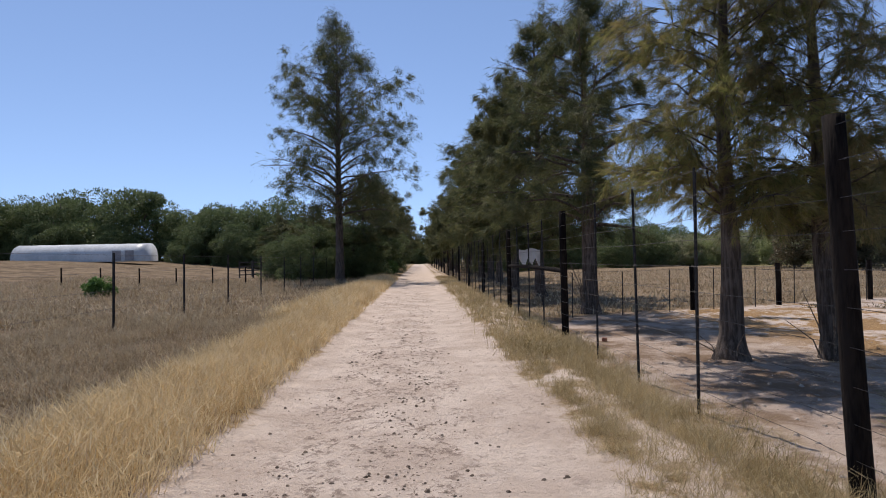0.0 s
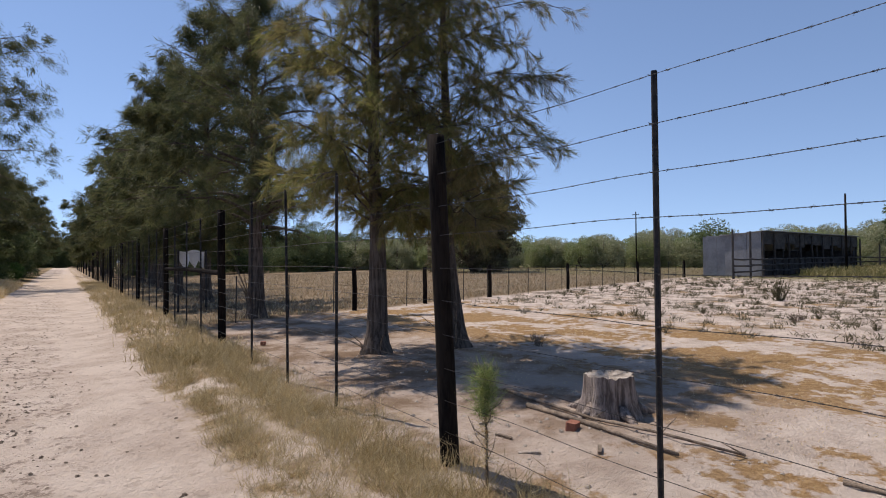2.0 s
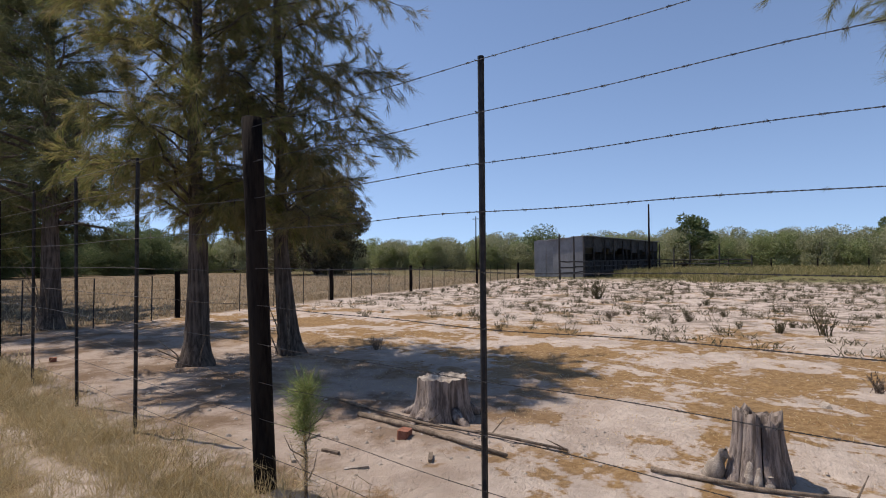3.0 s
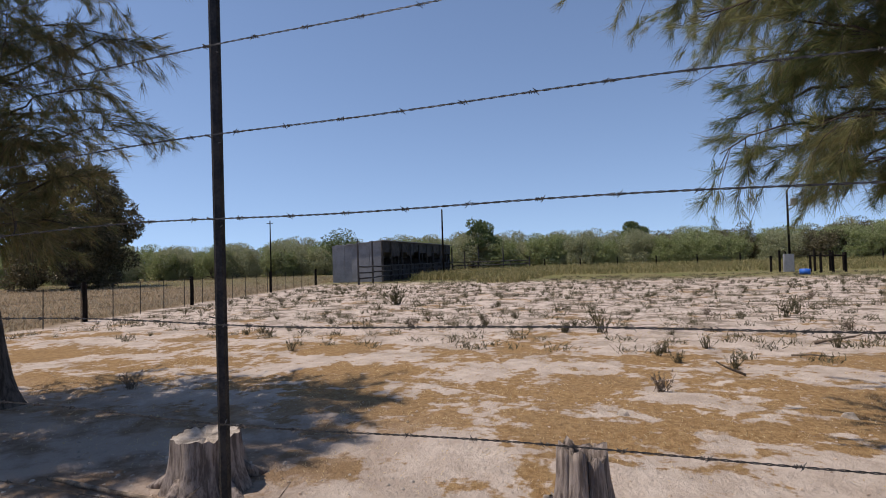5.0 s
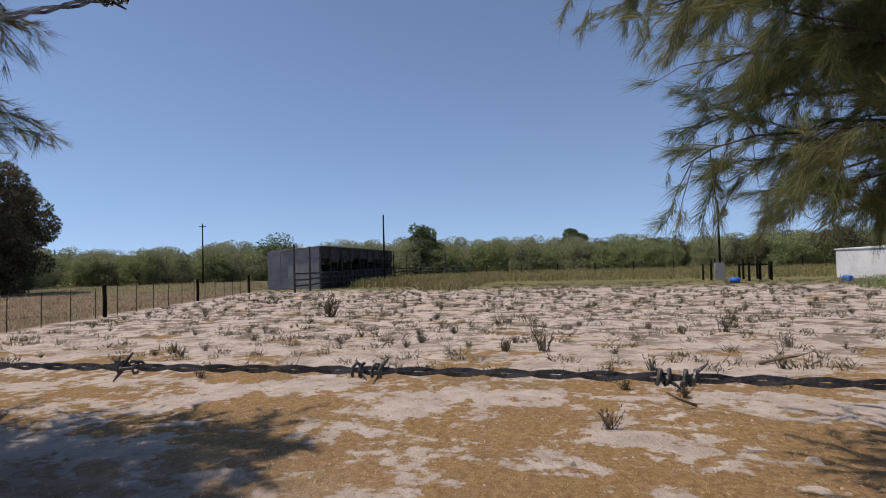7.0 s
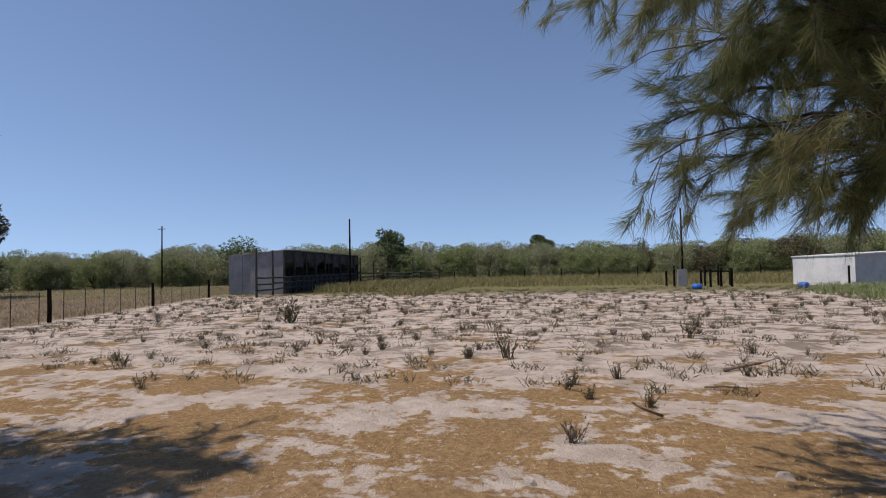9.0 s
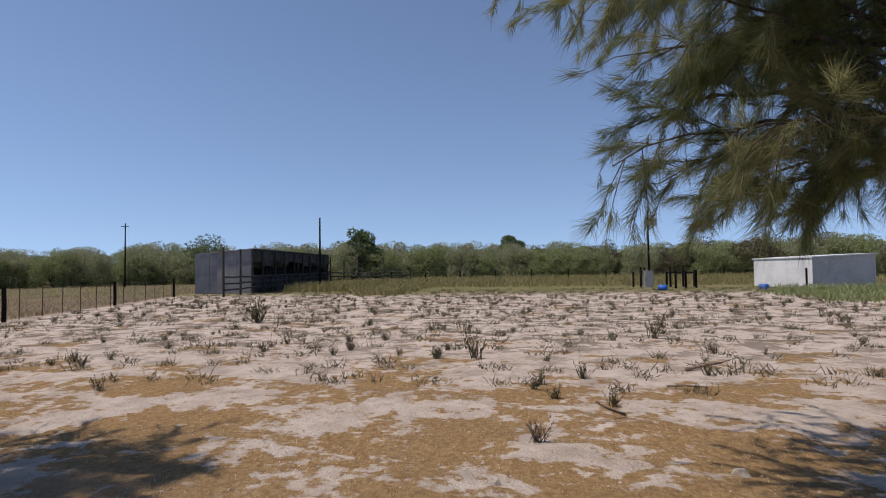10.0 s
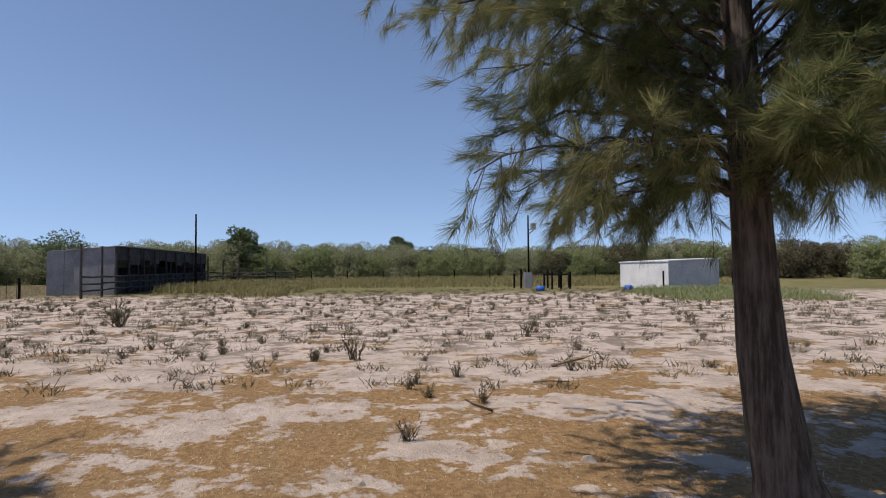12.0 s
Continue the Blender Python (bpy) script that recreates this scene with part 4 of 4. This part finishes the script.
def build_grass():
    rng = np.random.default_rng(101)
    p = clumped(rng, 52000, -3.0, -1.75, 1.6, 16, 1500, 0.10, 1.3)
    grass("verge_grass", "tall golden dry grass along the track", p[p[:, 0] < -1.62], 0.34, 0.006, M_STRAW, 1)
    p = clumped(rng, 30000, -3.6, -1.8, 14, 42, 1200, 0.16, 1.4)
    grass("verge_grass", "tall golden dry grass along the track", p[p[:, 0] < -1.6], 0.42, 0.016, M_STRAW, 2)
    p = clumped(rng, 52000, -9.0, -2.8, 2.6, 16, 2600, 0.14, 1.2)
    grass("meadow_grass", "matted grey-brown dry grass of the west field", p, 0.24, 0.008, M_STRAW_GREY, 3, 0.6)
    p = clumped(rng, 40000, -28, -3.2, 14, 48, 2600, 0.3, 1.5)
    grass("meadow_grass", "matted grey-brown dry grass of the west field", p, 0.34, 0.025, M_STRAW_GREY, 4, 0.55)
    p = np.concatenate([clumped(rng, 7500, 1.28, 1.62, 0.6, 11, 170, 0.045, 1.2), clumped(rng, 12000, 1.95, 2.35, 0.6, 10, 190, 0.055, 1.2), clumped(rng, 12000, 1.45, 2.3, 0.6, 9, 210, 0.06)])
    grass("verge_tufts", "short tufts of dry grass between track and fence", p[p[:, 0] > 1.18], 0.17, 0.0038, M_TUFT, 5, 0.6)
    p = clumped(rng, 7000, 1.9, 2.65, 0.4, 9, 330, 0.07, 1.2)
    grass("verge_tufts", "thin straw stalks along the fence foot", p, 0.24, 0.004, M_TUFT, 6, 0.45)
    p = clumped(rng, 18000, 1.3, 2.7, 8, 45, 600, 0.10, 1.6)
    grass("verge_tufts", "short tufts of dry grass between track and fence", p, 0.2, 0.012, M_TUFT, 7, 0.5)
    p = clumped(rng, 42000, 4.8, 13, -5, 8, 330, 0.30)
    grass("straw_mat", "flat mats of orange straw on the sand", p, 0.045, 0.006, M_STRAW, 8, 1.6)
    # paddock beyond the cross fence
    x = rng.uniform(3, 60, 42000)
    y = 12.6 + 0.29 * x + rng.random(42000) ** 1.5 * 35
    grass("paddock_grass", "dry tan grass of the paddock", np.column_stack([x, y]), 0.22, 0.03, M_STRAW_GREY, 9, 0.5)
    # greener growth before the stable and along the far edge
    x = np.concatenate([rng.uniform(34, 62, 16000), rng.uniform(46, 74, 22000)])
    y = np.concatenate([rng.uniform(8, 20, 16000), rng.uniform(-26, 14, 22000)])
    keep = y < 10.5 + 0.2 * (x - 34) + 6 * (x > 40)
    grass("rough_grass", "rough green-yellow grass at the field's far edge", np.column_stack([x, y])[keep], 0.62, 0.05, M_GREEN_GRASS, 10, 0.4)
    p = clumped(rng, 6000, 27, 35, -19, -12, 160, 0.4)
    grass("rough_grass", "green grass beside the low white shed", p, 0.5, 0.04, M_LEAF, 11, 0.45)


build_grass()


def weed(at, size, seed, label="small grey-green weed standing on bare sand", stems=26, material=None):
    rng = np.random.default_rng(seed)
    n = stems
    base = np.column_stack([rng.normal(0, size * 0.10, (n, 2)), np.full(n, -0.01)])
    d = rng.normal(0, 0.38, (n, 3)) * np.array([1, 1, 0]) + np.array([0, 0, 1])
    ln = size * rng.uniform(0.5, 1.1, n)
    stalk = blades(rng, base, d, ln, size * 0.045)
    k = rng.integers(0, n, n * 7)
    f = rng.uniform(0.25, 1.0, n * 7)
    b2 = base[k] + unit(d)[k] * (ln[k] * f)[:, None]
    leaf = blades(rng, b2, d[k] * 0.8 + rng.normal(0, 0.6, (n * 7, 3)), size * 0.16 * rng.uniform(0.6, 1.3, n * 7), size * 0.05)
    ob = tri_ob("weed", np.concatenate([stalk, leaf]), material or M_WEED)
    ob.location = (at[0], at[1], float(height_at(*at)))
    return tagged(ob, label, "weed", "weeds on the sand")


def build_weeds():
    kinds = [weed((18.8, 8.7), 0.72, 1, "bushy green-brown weed on bare sand", 40), weed((12.5, 1.5), 0.52, 2, "tall thin weed with dry stalks on the sand", 18),
             weed((7.87, 0.5), 0.24, 3, "low brown tuft on straw and sand", 30, M_DEADWOOD), weed((10.4, 0.4), 0.22, 4), weed((12.6, 2.2), 0.26, 5), weed((13.3, 4.0), 0.2, 6, stems=34)]
    for x, y, k in ((11.7, 8.6, 4), (11.4, 8.2, 3), (9.5, 6.3, 3), (13.0, 5.65, 2), (13.5, 4.05, 2), (12.4, 2.15, 4), (13.4, 2.1, 5), (14.9, -1.2, 4), (15.2, -2.1, 1), (10.05, 0.5, 3), (9.6, 0.26, 5), (10.85, -0.2, 4), (9.26, -0.38, 3), (14.2, 5.7, 3), (12.6, 4.1, 5), (6.6, 6.6, 2)):
        copy_thing(kinds[k], pose(x, y, float(height_at(x, y)), 0, 0, 57 * x))
    rng = random.Random(33)
    n = 0
    while n < 285:
        x, y = rng.uniform(10, 31), rng.uniform(-13, 19)
        if y > 11.6 + 0.29 * x or rng.random() > (x - 8) / 14:
            continue
        t = copy_thing(kinds[rng.choice((3, 3, 4, 5, 2))], pose(x, y, float(height_at(x, y)), 0, 0, rng.uniform(0, 360)))
        s = rng.uniform(0.5, 1.0)
        t.scale = (s * 1.2, s * 1.2, s)
        n += 1
    r2 = np.random.default_rng(34)
    p = clumped(r2, 60000, 10, 42, -20, 22, 2300, 0.09)
    p = p[(p[:, 1] < 11.5 + 0.29 * p[:, 0])]
    grass("low_scrub", "low grey-brown scrub scattered over the white sand", p, 0.15, 0.018, M_WEED, 35, 0.7, "scrub")
    p = np.column_stack([r2.normal(14.6, 0.42, 2600), r2.normal(8.9, 0.5, 2600)])
    grass("grass_mat", "flat dark mat of grey-green grass on the sand", p, 0.05, 0.012, M_WEED, 39, 1.5)
    for x, y, h in ((-15.4, 28, 1.2),):
        broad_tree("green_bush", (x, y, float(height_at(x, y)) - 0.1), (1.5, h), "bright green bush in the dry west field", M_BUSH, 36, 0.12, 5000, trunk_h=0.1)
    broad_tree("green_bush", (-2.9, 52, -0.05), (1.8, 1.9), "green bush at the edge of the track", M_BUSH, 37, 0.14, 4000, trunk_h=0.1)
    broad_tree("green_bush", (-36, 42, float(height_at(-36, 42)) - 0.1), (4.5, 2.6), "bright green shrub at the west field's edge", M_BUSH, 38, 0.2, 5000, trunk_h=0.1)


build_weeds()


# ---- buildings and far things ----
def stable():
    """A long open-fronted stable: grey sheet end, a row of poles, dark stalls behind."""
    root = thing("stable", (39.2, 19.35, 0), "long grey open-fronted stable with dark stalls and sloping roof", "stable", rz=5.5)
    length, depth = 20.7, 3.7
    rng = random.Random(8)
    for k in range(4):
        Geo().box(pose(0, 0.02 + (k + 0.5) * depth / 4, 0), 0.05, depth / 4 - 0.015, 3.06 - 0.07 * k, 0.008).put("end_panel", M_PANEL, root, "grey sheet panel")
    Geo().box(pose(length, depth / 2, 0), 0.06, depth, 2.7).put("end_panel", M_PANEL, root)
    for k in range(10):
        w = length / 10
        Geo().box(pose((k + 0.5) * w, depth, 0), w - 0.03, 0.05, 2.6).put("back_panel", M_PANEL if k % 3 else M_SHED_DARK, root)
    v = [(-0.12, -0.30, 3.06), (length + 0.2, -0.30, 3.06), (length + 0.2, depth + 0.2, 2.70), (-0.12, depth + 0.2, 2.70)]
    roof = Geo()
    roof.v = [Vector(p) for p in v] + [Vector(p) + Vector((0, 0, 0.05)) for p in v]
    roof.f = [(3, 2, 1, 0), (4, 5, 6, 7), (0, 1, 5, 4), (1, 2, 6, 5), (2, 3, 7, 6), (3, 0, 4, 7)]
    roof.put("roof", M_ROOF, root)
    # shade cloth hangs from the eaves in uneven lengths
    for k in range(11):
        w, drop = length / 11, rng.uniform(0.75, 1.15)
        Geo().box(pose((k + 0.5) * w, -0.12, 3.03 - drop), w - 0.05, 0.025, drop).put("shade_cloth", M_SHED_DARK, root, "dark cloth hanging under the eaves")
    for k in range(7):
        x = 0.15 + k * (length - 0.3) / 6
        Geo().tube([(x, -0.05, -0.05), (x, -0.05, 3.04)], 0.06, 8).put("post", M_SHED_DARK, root)
        if k:
            Geo().box(pose(x, depth / 2, 0), 0.05, depth - 0.3, 1.75).put("partition", M_SHED_DARK, root)
    for k in range(10):
        w = length / 10
        Geo().box(pose((k + 0.5) * w, 0.12, 0.05), w - 0.12, 0.03, 1.12 + 0.08 * (k % 2)).put("half_door", M_SHED_DARK, root)


def low_wall_panel():
    """The grey panel that stands out before the stable's end."""
    root = thing("grey_screen", (38.6, 23.2, 0), "plain grey sheet screen standing beside the stable", "screen", rz=-76)
    for k in range(2):
        Geo().box(pose(0.5 + 0.95 * k, 0, 0), 0.93, 0.04, 2.78, 0.008).put("sheet", M_PANEL, root)
    for x in (0.04, 1.9):
        Geo().tube([(x, 0.06, -0.05), (x, 0.06, 2.84)], 0.035, 6).put("post", M_STEEL, root)


def rail_fence():
    root = thing("rail_fence", (34.3, 18.62, 0), "dark pole-rail paddock fence before the stable", "fence", rz=5.5)
    rng = random.Random(21)
    line = [(x, 0.0, 3.0) for x in (0.0, 2.5, 4.5, 6.4, 9.0, 11.2, 13.6, 16.0, 18.3, 20.8, 23.2)]
    line += [(25.9, 0.0, 2.9), (26.0, -1.4, 2.4), (26.2, -2.9, 2.9), (26.4, -5.6, 2.7), (26.6, -8.4, 1.6)]
    for x, y, h in line:
        lean = rng.uniform(-0.05, 0.05)
        Geo().tube([(x, y, -0.05), (x + lean, y, h * 0.5), (x + lean * 0.5, y, h * rng.uniform(0.96, 1.03))], [0.075, 0.07, 0.06], 8).put("post", M_SHED_DARK, root)
    for (xa, ya, ha), (xb, yb, hb) in zip(line[:-1], line[1:]):
        for z in (0.42, 0.80, 1.18):
            Geo().tube([(xa, ya - 0.08, z + rng.uniform(-0.04, 0.04)), ((xa + xb) / 2, (ya + yb) / 2 - 0.08, z + rng.uniform(-0.03, 0.03)), (xb, yb - 0.08, z + rng.uniform(-0.04, 0.04))], 0.055, 7).put("rail", M_SHED_DARK, root)


def white_shed():
    pts = [(44.3, -15.0), (39.5, -16.5), (40.8, -20.7), (45.6, -19.2)]
    c = (42.5, -17.8)
    root = thing("low_white_shed", (*c, 0), "low white sheet-clad shed with a slightly pitched roof", "shed")
    loc = [(x - c[0], y - c[1]) for x, y in pts]
    hs = (1.80, 1.84, 2.02, 1.98)
    for k in range(4):
        (x0, y0), (x1, y1) = loc[k], loc[(k + 1) % 4]
        d = Vector((x1 - x0, y1 - y0, 0))
        nrm = Vector((-d.y, d.x, 0)).normalized() * 0.04
        h0, h1 = hs[k], hs[(k + 1) % 4]
        v = [Vector((x0, y0, -0.05)), Vector((x1, y1, -0.05)), Vector((x1, y1, h1)), Vector((x0, y0, h0))]
        v += [p + nrm for p in v]
        # the right-hand wall takes the sheet colour with shade painted in
        mesh_ob("wall", v, [(0, 1, 2, 3), (7, 6, 5, 4), (0, 4, 5, 1), (1, 5, 6, 2), (2, 6, 7, 3), (3, 7, 4, 0)], M_SHEET_SHADED if k == 1 else M_SHEET, root)
    v = [Vector((x * 1.03, y * 1.03, h + 0.005)) for (x, y), h in zip(loc, hs)]
    v += [p + Vector((0, 0, 0.07)) for p in v]
    mesh_ob("roof", v, [(3, 2, 1, 0), (4, 5, 6, 7), (0, 1, 5, 4), (1, 2, 6, 5), (2, 3, 7, 6), (3, 0, 4, 7)], M_SHEET, root)
    for x, y in ((37.6, -15.3), (35.5, -18.6)):
        ob = Geo().tube([(x, y, -0.05), (x, y, 1.25)], 0.06, 8).put("fence_post", M_POST)
        tagged(ob, "short dark post beside the low white shed", "post")


def utility_pole(at, h, label, box, arm=True):
    root = thing("utility_pole", (*at, 0), label, "pole")
    Geo().tube([(0, 0, -0.1), (0, 0, h * 0.5), (0.02, 0, h)], [0.085, 0.075, 0.06], 10).put("pole", M_POST, root, smooth=True)
    if box:
        Geo().box(pose(0.0, -0.42, h - 1.15), 0.35, 0.42, 0.5, 0.05).put("transformer", M_ROOF, root)
        Geo().tube([(0, 0, h - 1.55), (0, -0.5, h - 1.12)], 0.03, 6).put("strut", M_STEEL, root)
        Geo().tube([(0, 0, h - 1.12), (0, -0.62, h - 1.12)], 0.035, 6).put("bracket", M_STEEL, root)
        for k in range(3):
            Geo().tube([(-0.1 + 0.1 * k, -0.42, h - 0.66), (-0.1 + 0.1 * k, -0.42, h - 0.5)], [0.03, 0.02], 6).put("insulator", M_SHEET, root)
    elif arm:
        Geo().box(pose(0, 0, h - 0.35), 0.06, 0.9, 0.07).put("crossarm", M_POST, root)


def drum(at, rz):
    k = 0.62
    root = thing("blue_drum", (*at, float(height_at(*at))), "blue plastic half-drum lying on the field", "drum", "blue drums", rz)
    n = 14
    g = Geo()
    g.tube([(k * x, 0, k * 0.27) for x in (-0.42, -0.40, -0.15, -0.13, 0.13, 0.15, 0.40, 0.42)], [k * v for v in (0.24, 0.27, 0.27, 0.285, 0.285, 0.27, 0.27, 0.24)], n)
    g.put("body", M_BLUE, root, smooth=True)
    Geo().tube([(k * 0.42, 0.05, k * 0.36), (k * 0.45, 0.05, k * 0.36)], 0.02, 8).put("cap", M_SHEET, root)


def trough_pen(at):
    """Short posts and rails round a feeding place."""
    root = thing("feeding_pen", (*at, 0), "small pen of short dark posts and a rail", "pen")
    pts = [(0, -0.4), (0.3, -1.1), (0.5, -1.8), (1.5, -0.2), (2.6, -0.7), (2.8, -1.6), (2.7, -2.3), (2.4, 1.3), (3.0, 1.7)]
    for x, y in pts:
        Geo().tube([(x, y, -0.05), (x, y, 1.25 + 0.2 * math.sin(3 * x + y))], 0.075, 7).put("post", M_POST, root)
    for a, b in ((0, 1), (1, 2), (3, 4), (4, 5)):
        Geo().tube([(*pts[a], 1.0), (*pts[b], 1.0)], 0.05, 6).put("rail", M_POST, root)
    Geo().box(pose(2.6, 0.75, 0), 0.5, 0.55, 1.15).put("cabinet", M_PANEL, root, "grey meter cabinet")


def polytunnel():
    x0, x1, y = -52.0, -35.5, 76.0
    z = float(height_at((x0 + x1) / 2, y))
    root = thing("polytunnel", ((x0 + x1) / 2, y, z), "long white plastic polytunnel across the west field", "polytunnel")
    verts, faces, n = [], [], 14
    half = (x1 - x0) / 2
    xs = np.linspace(-half, half, 13)
    for i, x in enumerate(xs):
        for k in range(n + 1):
            a = math.pi * k / n
            verts.append((x, 2.2 * math.cos(a), 2.35 * math.sin(a) ** 0.75 * (1 - 0.015 * (i % 2)) - 0.1))
    for i in range(len(xs) - 1):
        for k in range(n):
            b = i * (n + 1) + k
            faces.append((b, b + 1, b + n + 2, b + n + 1))
    faces += [tuple(range(n, -1, -1)), tuple((len(xs) - 1) * (n + 1) + k for k in range(n + 1))]
    mesh_ob("cover", verts, faces, M_PLASTIC, root, smooth=True)
    for x in (half - 3.2, half - 1.6):
        Geo().box(pose(x, -2.28, 0), 1.1, 0.05, 1.3).put("door_frame", M_PANEL, root)


def pole_pen():
    root = thing("cattle_pen", (-13.8, 56, float(height_at(-13.8, 56))), "old dark pole-rail cattle pen in the west field", "pen")
    for x in np.linspace(-3.2, 3.2, 6):
        for y in (-2, 2):
            Geo().tube([(x, y, -0.1), (x, y, 1.7)], 0.07, 7).put("post", M_SHED_DARK, root)
    for y in (-2, 2):
        for z in (0.35, 0.75, 1.15, 1.5):
            Geo().tube([(-3.2, y, z), (0, y - 0.05, z + 0.04), (3.2, y, z)], 0.055, 6).put("rail", M_SHED_DARK, root)


def far_house(at, size, rz, label):
    root = thing("farm_building", (*at, 0), label, "building", rz=rz)
    w, d, h = size
    Geo().box(pose(0, 0, 0), w, d, h, 0.02).put("wall", M_WALL, root)
    v = [(-w / 2 - 0.3, -d / 2 - 0.3, h), (w / 2 + 0.3, -d / 2 - 0.3, h), (w / 2 + 0.3, d / 2 + 0.3, h), (-w / 2 - 0.3, d / 2 + 0.3, h), (-w / 2 - 0.3, 0, h + d * 0.22), (w / 2 + 0.3, 0, h + d * 0.22)]
    mesh_ob("roof", v, [(0, 1, 5, 4), (2, 3, 4, 5), (1, 2, 5), (3, 0, 4), (3, 2, 1, 0)], M_ROOF, root)
    for k in range(max(2, int(w / 3))):
        x = -w / 2 + (k + 0.5) * w / max(2, int(w / 3))
        Geo().box(pose(x, -d / 2 - 0.02, h * 0.4), 1.0, 0.06, 0.9).put("window", M_SHED_DARK, root)


def white_tarp():
    """A pale sheet hung over a frame among the trees."""
    root = thing("hung_sheet", (3.35, 17.0, 0), "white sheet hung over a pole frame under the trees", "sheet")
    verts, faces = [], []
    for i in range(9):
        for k in range(5):
            verts.append((-0.32 + i * 0.08, 0.05 * math.sin(i * 1.7) * (k / 4), 1.70 - k * (0.07 + 0.03 * (i % 3)) - 0.03 * math.sin(i)))
    for i in range(8):
        for k in range(4):
            b = i * 5 + k
            faces.append((b, b + 1, b + 6, b + 5))
    ob = mesh_ob("cloth", verts, faces, M_SHEET, root)
    mod = ob.modifiers.new("thickness", "SOLIDIFY")
    mod.thickness = 0.02
    for x in (-0.36, 0.36):
        Geo().tube([(x, 0, -0.05), (x, 0, 1.72)], 0.03, 6).put("post", M_STEEL, root)


stable()
low_wall_panel()
rail_fence()
white_shed()
utility_pole((47.5, -8.7), 5.7, "dark utility pole with a transformer box", True)
utility_pole((46.1, 17.0), 5.75, "plain dark pole standing behind the stable", False, False)
utility_pole((56, 42), 6.7, "distant dark utility pole above the orchard", False)
drum((38.4, -7.6), 70)
drum((38.6, -13.4), 20)
trough_pen((41.0, -8.6))
polytunnel()
pole_pen()
far_house((22, 96), (14, 6, 2.8), 5, "low pale farm building beyond the dry paddock")
far_house((34, 108), (9, 6, 2.6), -8, "low pale farm building beyond the dry paddock")
white_tarp()
